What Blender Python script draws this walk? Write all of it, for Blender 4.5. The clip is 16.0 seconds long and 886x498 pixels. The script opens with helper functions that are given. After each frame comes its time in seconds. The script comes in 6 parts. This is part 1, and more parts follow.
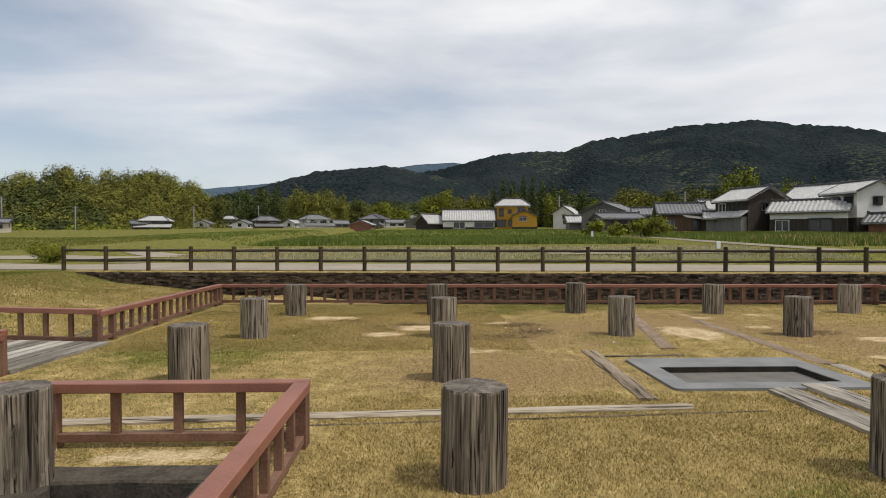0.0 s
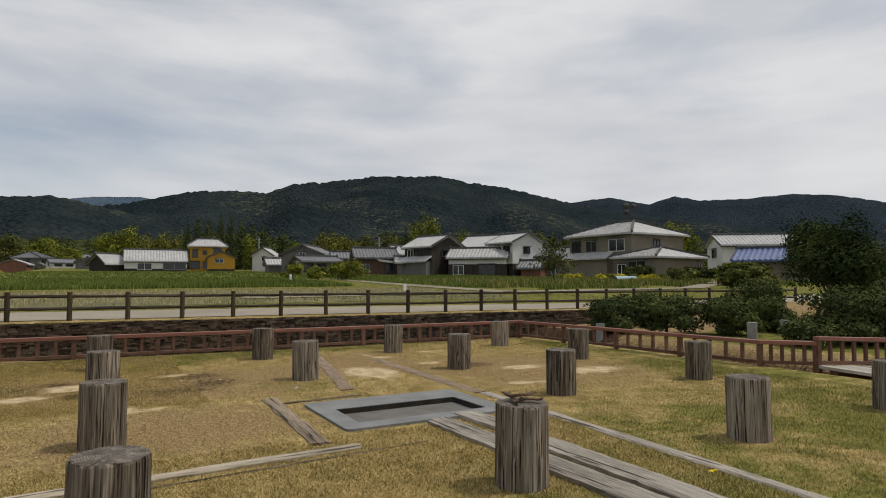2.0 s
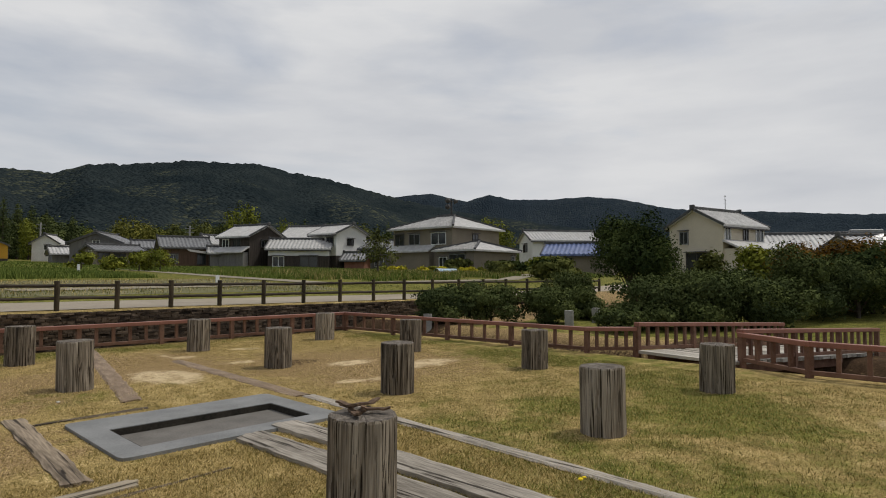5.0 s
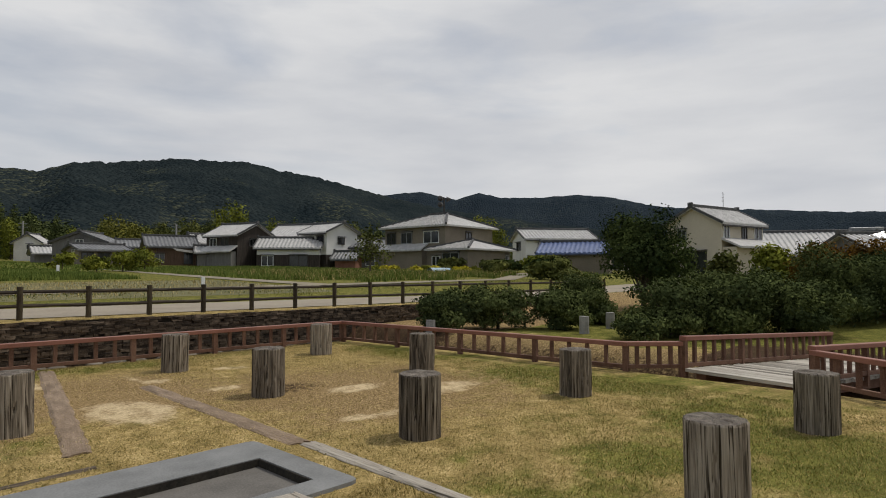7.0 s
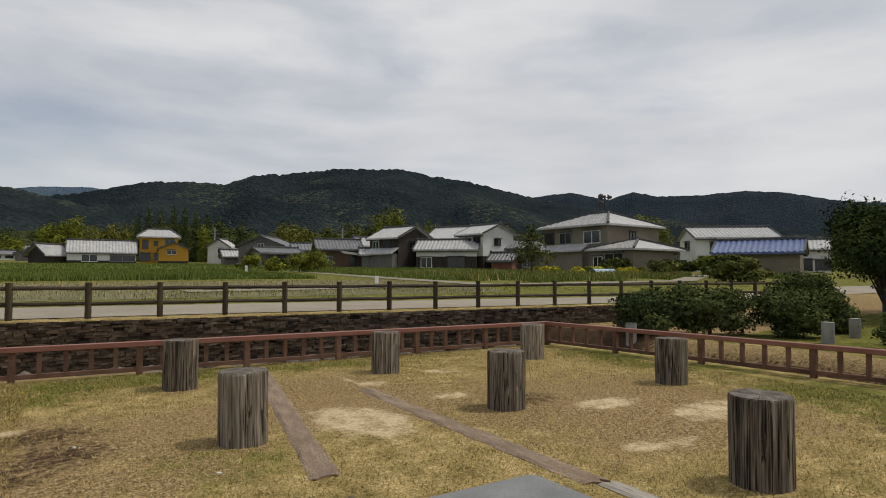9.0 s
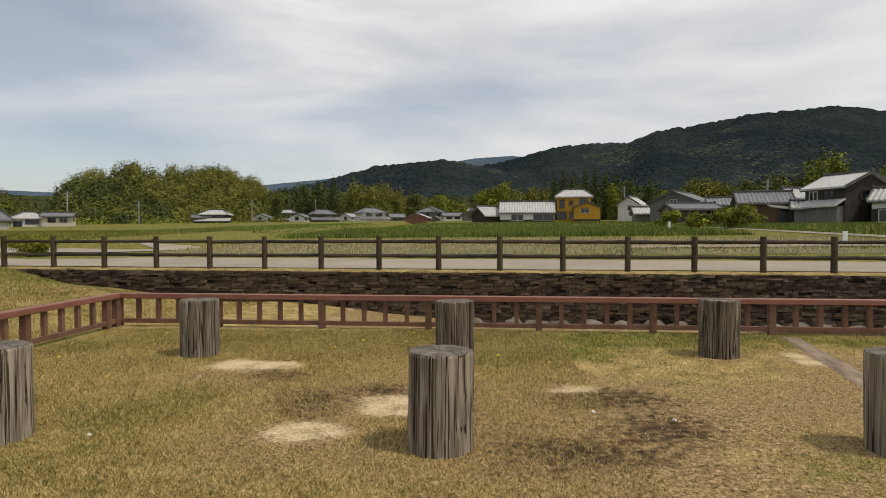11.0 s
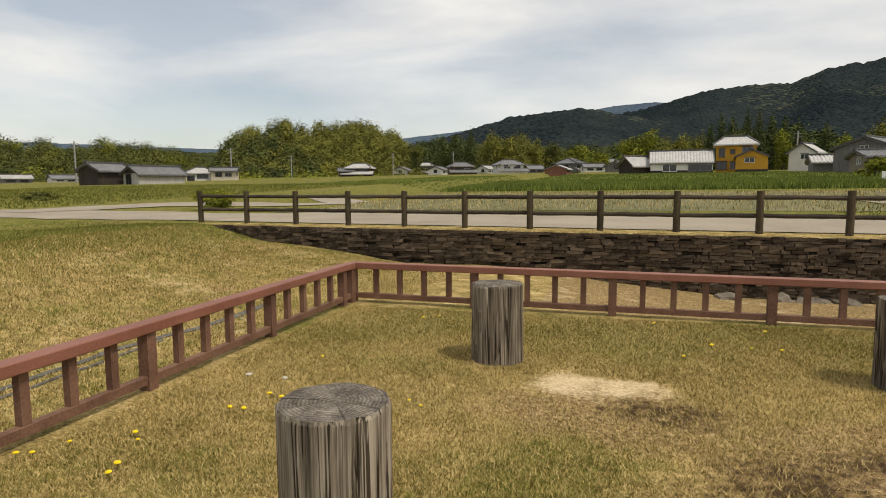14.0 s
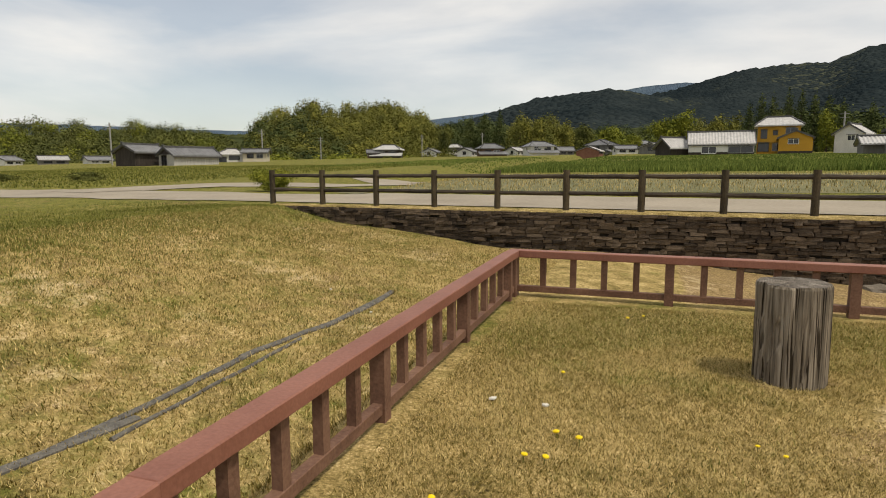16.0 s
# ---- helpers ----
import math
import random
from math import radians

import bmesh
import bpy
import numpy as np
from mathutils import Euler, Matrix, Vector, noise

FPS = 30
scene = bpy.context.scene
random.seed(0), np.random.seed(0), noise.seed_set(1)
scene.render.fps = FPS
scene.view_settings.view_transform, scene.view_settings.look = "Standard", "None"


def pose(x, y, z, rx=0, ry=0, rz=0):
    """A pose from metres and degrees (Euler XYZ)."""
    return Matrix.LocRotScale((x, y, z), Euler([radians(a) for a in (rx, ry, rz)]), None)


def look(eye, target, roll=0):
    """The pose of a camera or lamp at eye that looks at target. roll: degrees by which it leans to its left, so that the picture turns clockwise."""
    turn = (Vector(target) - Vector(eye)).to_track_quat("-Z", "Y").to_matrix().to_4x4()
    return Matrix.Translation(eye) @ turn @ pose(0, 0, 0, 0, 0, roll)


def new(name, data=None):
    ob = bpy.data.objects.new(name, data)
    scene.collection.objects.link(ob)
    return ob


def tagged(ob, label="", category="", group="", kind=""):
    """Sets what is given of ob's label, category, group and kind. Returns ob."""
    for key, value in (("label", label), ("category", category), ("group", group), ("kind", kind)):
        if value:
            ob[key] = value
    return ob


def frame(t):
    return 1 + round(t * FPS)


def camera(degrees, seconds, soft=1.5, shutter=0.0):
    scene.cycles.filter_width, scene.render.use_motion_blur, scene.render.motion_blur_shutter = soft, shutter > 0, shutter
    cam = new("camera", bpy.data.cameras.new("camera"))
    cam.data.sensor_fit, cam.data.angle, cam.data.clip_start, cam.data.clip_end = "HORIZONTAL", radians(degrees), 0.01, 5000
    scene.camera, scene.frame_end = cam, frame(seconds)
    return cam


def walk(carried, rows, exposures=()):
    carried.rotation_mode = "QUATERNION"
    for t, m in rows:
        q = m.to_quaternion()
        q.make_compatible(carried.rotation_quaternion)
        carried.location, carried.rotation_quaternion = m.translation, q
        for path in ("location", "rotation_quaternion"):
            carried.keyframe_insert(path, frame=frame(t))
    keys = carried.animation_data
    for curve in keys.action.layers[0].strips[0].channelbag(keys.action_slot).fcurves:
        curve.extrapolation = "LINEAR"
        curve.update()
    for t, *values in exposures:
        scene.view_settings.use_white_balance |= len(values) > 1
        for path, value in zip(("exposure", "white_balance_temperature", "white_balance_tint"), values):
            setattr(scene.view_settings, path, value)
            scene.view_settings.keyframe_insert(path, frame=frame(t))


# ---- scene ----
cam = camera(71.8, 16.0, soft=1.0)
PATH = [
    (0, (-0.32, -3.717, 1.495), (-0.248, -1.718, 1.459), -0.0),
    (0.5, (-0.25, -3.733, 1.511), (0.046, -1.756, 1.554), 0.0),
    (1, (-0.213, -3.771, 1.527), (0.305, -1.841, 1.613), 0.1),
    (1.5, (-0.146, -3.77, 1.533), (0.614, -1.923, 1.631), -0.1),
    (2, (-0.081, -3.787, 1.529), (0.902, -2.048, 1.632), -0.0),
    (2.5, (-0.028, -3.791, 1.524), (1.149, -2.177, 1.631), 0.2),
    (3, (0.023, -3.78, 1.514), (1.344, -2.282, 1.621), 0.2),
    (3.5, (0.117, -3.622, 1.494), (1.523, -2.202, 1.581), 0.2),
    (4, (0.209, -3.386, 1.469), (1.635, -1.986, 1.555), 0.4),
    (4.5, (0.277, -3.099, 1.43), (1.713, -1.709, 1.515), 0.3),
    (4.7, (0.356, -2.989, 1.409), (1.791, -1.599, 1.491), 0.2),
    (6.8, (1.251, -1.597, 1.584), (2.702, -0.222, 1.657), -0.1),
    (7, (1.294, -1.458, 1.556), (2.754, -0.093, 1.631), 0.0),
    (7.5, (1.331, -1.181, 1.539), (2.805, 0.168, 1.617), 0.0),
    (8, (1.434, -0.62, 1.516), (2.902, 0.736, 1.597), 0.0),
    (8.5, (1.448, -0.138, 1.453), (2.847, 1.289, 1.528), 0.1),
    (9, (1.364, 0.38, 1.4), (2.453, 2.056, 1.483), 0.1),
    (9.5, (1.231, 0.779, 1.388), (2.015, 2.617, 1.467), 0.0),
    (10, (0.982, 1.202, 1.347), (1.389, 3.158, 1.425), 0.1),
    (10.2, (0.832, 1.326, 1.337), (1.121, 3.305, 1.384), 0.1),
    (12.3, (-0.562, 2.683, 1.301), (-1.031, 4.621, 1.145), -0.2),
    (12.5, (-0.684, 2.795, 1.33), (-1.158, 4.731, 1.156), -0.2),
    (13, (-1.046, 3.161, 1.355), (-1.53, 5.092, 1.166), -0.2),
    (13.5, (-1.473, 3.346, 1.353), (-1.975, 5.273, 1.159), -0.4),
    (14, (-1.879, 3.634, 1.35), (-2.42, 5.548, 1.141), -0.3),
    (14.5, (-2.306, 3.836, 1.328), (-2.898, 5.735, 1.118), -0.4),
    (15, (-2.708, 4.067, 1.332), (-3.292, 5.966, 1.101), -0.3),
    (15.5, (-3.165, 4.137, 1.324), (-3.748, 6.036, 1.094), -0.2),
    (16, (-3.618, 4.181, 1.28), (-4.233, 6.066, 1.014), -0.2),
]
walk(cam, [(t, look(eye, target, roll)) for t, eye, target, roll in PATH],
     exposures=[(0, 0.10, 6500, 10), (1.5, -0.15, 6500, 10), (3.5, -0.27, 6500, 10), (9.0, -0.24, 6500, 10), (10.2, -0.14, 6600, 10), (12.4, 0.17, 6980, 9.5), (16, 0.18, 7080, 9.5)])

# ---- sky and sun ----
SUN_ELEV, SUN_AZ = radians(60), radians(112)        # azimuth clockwise from +y
world = bpy.data.worlds.new("sky")
scene.world = world
world.use_nodes = True
wn, wl = world.node_tree.nodes, world.node_tree.links
wn.clear()


def wnode(kind, **kw):
    n = wn.new(kind)
    for k, v in kw.items():
        n.inputs[k].default_value = v
    return n


sky = wnode("ShaderNodeTexSky")
sky.sky_type, sky.sun_disc, sky.sun_elevation, sky.sun_rotation = "NISHITA", False, SUN_ELEV, SUN_AZ
dim = wnode("ShaderNodeVectorMath")
dim.operation = "SCALE"
dim.inputs["Scale"].default_value = 0.10
wl.new(sky.outputs["Color"], dim.inputs[0])
wco = wnode("ShaderNodeTexCoord")
flat = wnode("ShaderNodeMapping", Rotation=(0, 0, 0.5), Scale=(0.9, 1.5, 4.2))
wl.new(wco.outputs["Generated"], flat.inputs["Vector"])
veil = wnode("ShaderNodeTexNoise", Scale=1.7, Detail=7.0, Roughness=0.52, Distortion=0.35)
wl.new(flat.outputs["Vector"], veil.inputs["Vector"])
cover = wnode("ShaderNodeMapRange")
for k, v in (("From Min", 0.30), ("From Max", 0.62), ("To Min", 0.35), ("To Max", 1.0)):
    cover.inputs[k].default_value = v
side = wnode("ShaderNodeSeparateXYZ")
wl.new(wco.outputs["Generated"], side.inputs[0])
thin = wnode("ShaderNodeMath")                       # the veil is thinner towards the west
thin.operation = "MULTIPLY_ADD"
thin.inputs[1].default_value = 0.16
wl.new(side.outputs["X"], thin.inputs[0])
wl.new(veil.outputs["Fac"], thin.inputs[2])
wl.new(thin.outputs[0], cover.inputs["Value"])
flat2 = wnode("ShaderNodeMapping", Rotation=(0, 0, -0.3), Scale=(1.6, 1.2, 6.0), Location=(3, 1, 0))
wl.new(wco.outputs["Generated"], flat2.inputs["Vector"])
puff = wnode("ShaderNodeTexNoise", Scale=2.2, Detail=6.0, Roughness=0.5)
wl.new(flat2.outputs["Vector"], puff.inputs["Vector"])
tone = wnode("ShaderNodeValToRGB")
tone.color_ramp.elements[0].position, tone.color_ramp.elements[0].color = 0.32, (0.66, 0.68, 0.72, 1)
tone.color_ramp.elements[1].position, tone.color_ramp.elements[1].color = 0.66, (0.84, 0.845, 0.855, 1)
wl.new(puff.outputs["Fac"], tone.inputs["Fac"])
mixs = wnode("ShaderNodeMix")
mixs.data_type = "RGBA"
wl.new(cover.outputs["Result"], mixs.inputs["Factor"])
wl.new(dim.outputs["Vector"], mixs.inputs[6])
wl.new(tone.outputs["Color"], mixs.inputs[7])
back = wnode("ShaderNodeBackground", Strength=1.0)
wl.new(mixs.outputs[2], back.inputs["Color"])
wout = wnode("ShaderNodeOutputWorld")
wl.new(back.outputs["Background"], wout.inputs["Surface"])

sun = new("sun", bpy.data.lights.new("sun", "SUN"))
sun.data.energy, sun.data.angle, sun.data.color = 2.2, radians(5), (1.0, 0.95, 0.87)
sdir = Vector((math.sin(SUN_AZ) * math.cos(SUN_ELEV), math.cos(SUN_AZ) * math.cos(SUN_ELEV), math.sin(SUN_ELEV)))
sun.matrix_world = look(sdir * 60, (0, 0, 0))

# ---- materials ----


def material(name, dark, light, scale=8.0, fine=60.0, rough=0.85, bump=0.3, metal=0.0, stretch=(1, 1, 1), each=0.0, spec=0.3, mid=None, contrast=(0.32, 0.68), island=0.0):
    """Two scales of noise between two colours, fine relief, and a change from piece to piece."""
    m = bpy.data.materials.new(name)
    m.use_nodes = True
    n, l = m.node_tree.nodes, m.node_tree.links
    b = n["Principled BSDF"]
    b.inputs["Roughness"].default_value, b.inputs["Metallic"].default_value = rough, metal
    b.inputs["Specular IOR Level"].default_value = spec
    co = n.new("ShaderNodeTexCoord")
    mp = n.new("ShaderNodeMapping")
    mp.inputs["Scale"].default_value = stretch
    l.new(co.outputs["Object"], mp.inputs["Vector"])
    a = n.new("ShaderNodeTexNoise")
    a.inputs["Scale"].default_value, a.inputs["Detail"].default_value = scale, 5
    f = n.new("ShaderNodeTexNoise")
    f.inputs["Scale"].default_value, f.inputs["Detail"].default_value = fine, 4
    for t in (a, f):
        l.new(mp.outputs["Vector"], t.inputs["Vector"])
    add = n.new("ShaderNodeMath")
    add.operation = "MULTIPLY_ADD"
    add.inputs[1].default_value = 0.45
    l.new(f.outputs["Fac"], add.inputs[0])
    half = n.new("ShaderNodeMath")
    half.operation = "MULTIPLY"
    half.inputs[1].default_value = 0.55
    l.new(a.outputs["Fac"], half.inputs[0])
    l.new(half.outputs[0], add.inputs[2])
    last = add.outputs[0]
    if each or island:
        if island:
            src = n.new("ShaderNodeNewGeometry").outputs["Random Per Island"]
        else:
            src = n.new("ShaderNodeObjectInfo").outputs["Random"]
        v = n.new("ShaderNodeMath")
        v.operation = "MULTIPLY_ADD"
        v.inputs[1].default_value = each or island
        l.new(src, v.inputs[0])
        w = n.new("ShaderNodeMath")
        w.operation = "SUBTRACT"
        w.inputs[1].default_value = (each or island) / 2
        l.new(last, w.inputs[0])
        l.new(w.outputs[0], v.inputs[2])
        last = v.outputs[0]
    r = n.new("ShaderNodeValToRGB")
    r.color_ramp.elements[0].position, r.color_ramp.elements[0].color = contrast[0], (*dark, 1)
    r.color_ramp.elements[1].position, r.color_ramp.elements[1].color = contrast[1], (*light, 1)
    if mid:
        r.color_ramp.elements.new((contrast[0] + contrast[1]) / 2).color = (*mid, 1)
    l.new(last, r.inputs["Fac"])
    l.new(r.outputs["Color"], b.inputs["Base Color"])
    if bump:
        bp = n.new("ShaderNodeBump")
        bp.inputs["Strength"].default_value, bp.inputs["Distance"].default_value = bump, 0.02
        l.new(add.outputs[0], bp.inputs["Height"])
        l.new(bp.outputs["Normal"], b.inputs["Normal"])
    return m


LOG = material("weathered_log", (0.042, 0.035, 0.027), (0.39, 0.335, 0.262), 17, 90, 0.95, 1.0, stretch=(1, 1, 0.04), each=0.12, mid=(0.190, 0.156, 0.116), contrast=(0.35, 0.66), spec=0.1)


def add_cracks(m, scale, stretch, low, high):
    """Narrow dark drying cracks along the grain."""
    n, l = m.node_tree.nodes, m.node_tree.links
    b = n["Principled BSDF"]
    base = b.inputs["Base Color"].links[0].from_socket
    co, mp, t = n.new("ShaderNodeTexCoord"), n.new("ShaderNodeMapping"), n.new("ShaderNodeTexNoise")
    mp.inputs["Scale"].default_value = stretch
    t.inputs["Scale"].default_value, t.inputs["Detail"].default_value, t.inputs["Distortion"].default_value = scale, 3, 0.4
    r = n.new("ShaderNodeValToRGB")
    r.color_ramp.elements[0].position, r.color_ramp.elements[1].position = low, high
    r.color_ramp.elements[0].color = (0.16, 0.145, 0.13, 1)
    mx = n.new("ShaderNodeMix")
    mx.data_type, mx.blend_type = "RGBA", "MULTIPLY"
    mx.inputs["Factor"].default_value = 1.0
    l.new(co.outputs["Object"], mp.inputs["Vector"])
    l.new(mp.outputs["Vector"], t.inputs["Vector"])
    l.new(t.outputs["Fac"], r.inputs["Fac"])
    l.new(base, mx.inputs[6])
    l.new(r.outputs["Color"], mx.inputs[7])
    l.new(mx.outputs[2], b.inputs["Base Color"])
    return m


add_cracks(LOG, 62, (1, 1, 0.022), 0.37, 0.43)
LOGTOP = material("log_end_grain", (0.06, 0.05, 0.04), (0.33, 0.29, 0.24), 16, 90, 0.95, 0.9, mid=(0.17, 0.145, 0.118))


def add_rays(m):
    """Radial drying cracks and growth rings of a sawn log end."""
    n, l = m.node_tree.nodes, m.node_tree.links
    b = n["Principled BSDF"]
    base = b.inputs["Base Color"].links[0].from_socket
    co, gr, mu, cb, t, r = (n.new("ShaderNode" + k) for k in ("TexCoord", "TexGradient", "Math", "CombineXYZ", "TexNoise", "ValToRGB"))
    gr.gradient_type = "RADIAL"
    mu.operation, mu.inputs[1].default_value = "MULTIPLY", 34.0
    t.inputs["Scale"].default_value, t.inputs["Detail"].default_value = 1.0, 2
    r.color_ramp.elements[0].position, r.color_ramp.elements[1].position = 0.33, 0.42
    r.color_ramp.elements[0].color = (0.16, 0.15, 0.14, 1)
    l.new(co.outputs["Object"], gr.inputs["Vector"])
    l.new(gr.outputs["Fac"], mu.inputs[0])
    l.new(mu.outputs[0], cb.inputs["X"])
    l.new(cb.outputs[0], t.inputs["Vector"])
    l.new(t.outputs["Fac"], r.inputs["Fac"])
    wv, r2 = n.new("ShaderNodeTexWave"), n.new("ShaderNodeValToRGB")
    wv.wave_type, wv.rings_direction = "RINGS", "Z"
    wv.inputs["Scale"].default_value, wv.inputs["Distortion"].default_value, wv.inputs["Detail"].default_value = 22, 1.2, 2
    r2.color_ramp.elements[0].color = (0.62, 0.60, 0.58, 1)
    l.new(co.outputs["Object"], wv.inputs["Vector"])
    l.new(wv.outputs["Fac"], r2.inputs["Fac"])
    for ramp in (r, r2):
        mx = n.new("ShaderNodeMix")
        mx.data_type, mx.blend_type = "RGBA", "MULTIPLY"
        mx.inputs["Factor"].default_value = 1.0
        l.new(base, mx.inputs[6])
        l.new(ramp.outputs["Color"], mx.inputs[7])
        base = mx.outputs[2]
    l.new(base, b.inputs["Base Color"])


add_rays(LOGTOP)
BARK = material("bark_flake", (0.05, 0.03, 0.02), (0.20, 0.13, 0.08), 20, 90, 0.9, 0.6)
RED = material("red_brown_paint", (0.195, 0.074, 0.048), (0.305, 0.130, 0.088), 3, 70, 0.55, 0.12, each=0.15, spec=0.4)
REDWORN = material("worn_red_brown_paint", (0.095, 0.045, 0.028), (0.225, 0.122, 0.078), 5, 60, 0.75, 0.3, each=0.15)
DECK = material("grey_deck_boards", (0.15, 0.132, 0.105), (0.50, 0.46, 0.39), 5, 60, 0.85, 0.5, stretch=(1, 0.12, 1), each=0.45)
FENCE = material("dark_brown_fence_wood", (0.024, 0.018, 0.010), (0.090, 0.068, 0.038), 7, 60, 0.85, 0.5, stretch=(1, 1, 0.3), each=0.15)
FENCERAIL = material("dark_fence_rail_wood", (0.022, 0.017, 0.013), (0.085, 0.066, 0.045), 7, 60, 0.85, 0.5, stretch=(0.2, 1, 1), each=0.15)
STONE = material("dark_wall_stone", (0.024, 0.017, 0.011), (0.150, 0.110, 0.074), 5, 40, 0.9, 0.6, each=0.28, mid=(0.070, 0.050, 0.033))
STONEREST = material("dark_wall_stone_rest", (0.024, 0.017, 0.011), (0.150, 0.110, 0.074), 5, 40, 0.9, 0.6, island=0.28, mid=(0.070, 0.050, 0.033))
MORTAR = material("dark_wall_joint", (0.012, 0.010, 0.007), (0.045, 0.035, 0.025), 6, 50, 0.95, 0.5)
BASIN = material("blue_grey_slab", (0.145, 0.146, 0.142), (0.255, 0.256, 0.248), 3, 80, 0.8, 0.2)
BASINFLOOR = material("basin_floor", (0.10, 0.092, 0.08), (0.19, 0.175, 0.155), 4, 60, 0.9, 0.25)
PLANK = material("weathered_plank", (0.05, 0.038, 0.026), (0.36, 0.285, 0.20), 7, 60, 0.9, 0.8, stretch=(1, 0.08, 1), each=0.2, mid=(0.185, 0.142, 0.098))
PALEEDGE = material("pale_cream_plank", (0.19, 0.16, 0.115), (0.56, 0.49, 0.38), 7, 60, 0.9, 0.8, stretch=(1, 0.08, 1), mid=(0.38, 0.32, 0.235))
for wood in (PLANK, PALEEDGE):
    add_cracks(wood, 24, (1, 0.05, 1), 0.38, 0.44)
PALECHIP = material("pale_chip_stone", (0.52, 0.49, 0.42), (0.78, 0.75, 0.68), 20, 90, 0.9, 0.3)
KERB = material("worn_brown_kerb", (0.12, 0.083, 0.055), (0.39, 0.295, 0.205), 9, 90, 0.95, 0.6, stretch=(1, 0.25, 1), mid=(0.235, 0.170, 0.115))
FIELDBLADE = material("field_grass_blade", (0.060, 0.092, 0.020), (0.215, 0.255, 0.062), 0.25, 6, 1.0, 0, island=0.4, spec=0.0)
NETTING = material("grey_ground_netting", (0.05, 0.047, 0.042), (0.19, 0.175, 0.15), 14, 80, 0.95, 0.4)
PALEPLANK = material("pale_grey_plank", (0.13, 0.112, 0.088), (0.46, 0.41, 0.34), 7, 60, 0.9, 0.8, stretch=(1, 0.1, 1), each=0.2)
add_cracks(PALEPLANK, 24, (1, 0.05, 1), 0.36, 0.42)
DARKSTONE = material("pit_stone", (0.028, 0.023, 0.018), (0.115, 0.095, 0.07), 6, 40, 0.95, 0.6)
PITDARK = material("near_black", (0.01, 0.009, 0.007), (0.05, 0.042, 0.03), 6, 40, 0.95, 0.5)
ROAD = material("pale_concrete_road", (0.235, 0.198, 0.148), (0.37, 0.318, 0.242), 0.5, 12, 0.9, 0.15)
PATHM = material("pale_farm_track", (0.20, 0.172, 0.118), (0.32, 0.275, 0.195), 0.5, 8, 0.9, 0.1)
FIELD = material("stubble_field", (0.085, 0.088, 0.034), (0.225, 0.195, 0.10), 0.6, 7, 0.95, 0.4, mid=(0.15, 0.142, 0.062))
BLADE = material("grass_blade", (0.13, 0.100, 0.024), (0.66, 0.51, 0.23), 0.9, 30, 1.0, 0, island=0.7, mid=(0.34, 0.255, 0.088), spec=0.0)
GREENBLADE = material("green_grass_blade", (0.064, 0.077, 0.016), (0.255, 0.245, 0.066), 0.25, 6, 1.0, 0, island=0.4, spec=0.0)
CONCRETE = material("grey_concrete", (0.22, 0.21, 0.19), (0.40, 0.385, 0.35), 5, 60, 0.9, 0.3)
TILE = material("silver_grey_roof_tile", (0.29, 0.28, 0.265), (0.56, 0.545, 0.52), 1.5, 12, 0.5, 0.3, spec=0.5, each=0.1)
TILEDARK = material("dark_grey_roof_tile", (0.09, 0.09, 0.092), (0.24, 0.24, 0.24), 1.5, 12, 0.5, 0.3, spec=0.5, each=0.1)
RIDGE = material("dark_ridge_tile", (0.035, 0.035, 0.035), (0.12, 0.118, 0.115), 2, 14, 0.6, 0.3)
TILEBLUE = material("blue_glazed_roof_tile", (0.05, 0.075, 0.17), (0.15, 0.20, 0.38), 2, 12, 0.35, 0.3, spec=0.5)
PLASTER = material("white_plaster", (0.56, 0.55, 0.52), (0.76, 0.75, 0.71), 0.6, 9, 0.9, 0.1)
CREAM = material("cream_render", (0.48, 0.425, 0.335), (0.60, 0.535, 0.425), 0.5, 9, 0.9, 0.1)
YELLOW = material("ochre_yellow_wall", (0.42, 0.22, 0.025), (0.56, 0.31, 0.04), 0.6, 9, 0.85, 0.1)
TAUPE = material("taupe_render", (0.160, 0.136, 0.102), (0.25, 0.212, 0.160), 0.5, 9, 0.9, 0.1)
GREYWALL = material("grey_board_wall", (0.10, 0.095, 0.09), (0.22, 0.21, 0.195), 0.8, 9, 0.9, 0.2, stretch=(3, 3, 0.3))
DARKWOOD = material("charred_board_wall", (0.018, 0.015, 0.012), (0.075, 0.06, 0.05), 1.5, 12, 0.9, 0.3, stretch=(4, 4, 0.3))
BROWNWOOD = material("brown_board_wall", (0.06, 0.038, 0.027), (0.16, 0.10, 0.07), 1.5, 12, 0.9, 0.3, stretch=(4, 4, 0.3))
REDWALL = material("rust_red_wall", (0.16, 0.07, 0.045), (0.27, 0.13, 0.09), 1, 9, 0.9, 0.2)
PALEBOARD = material("pale_weathered_boards", (0.25, 0.24, 0.22), (0.58, 0.56, 0.52), 1.2, 10, 0.9, 0.3, stretch=(4, 4, 0.25))
TRIM = material("dark_trim", (0.03, 0.027, 0.025), (0.08, 0.072, 0.066), 3, 20, 0.7, 0.1)
STEEL = material("grey_steel", (0.18, 0.18, 0.18), (0.34, 0.34, 0.34), 4, 30, 0.5, 0.1, metal=0.6)
POLE = material("concrete_pole", (0.22, 0.21, 0.20), (0.36, 0.35, 0.33), 2, 20, 0.9, 0.1)
GLASS = material("dark_window_glass", (0.012, 0.014, 0.017), (0.035, 0.038, 0.042), 0.8, 3, 0.08, 0, spec=0.6)
TRUNK = material("tree_bark", (0.035, 0.027, 0.02), (0.13, 0.10, 0.075), 5, 40, 0.95, 0.7)


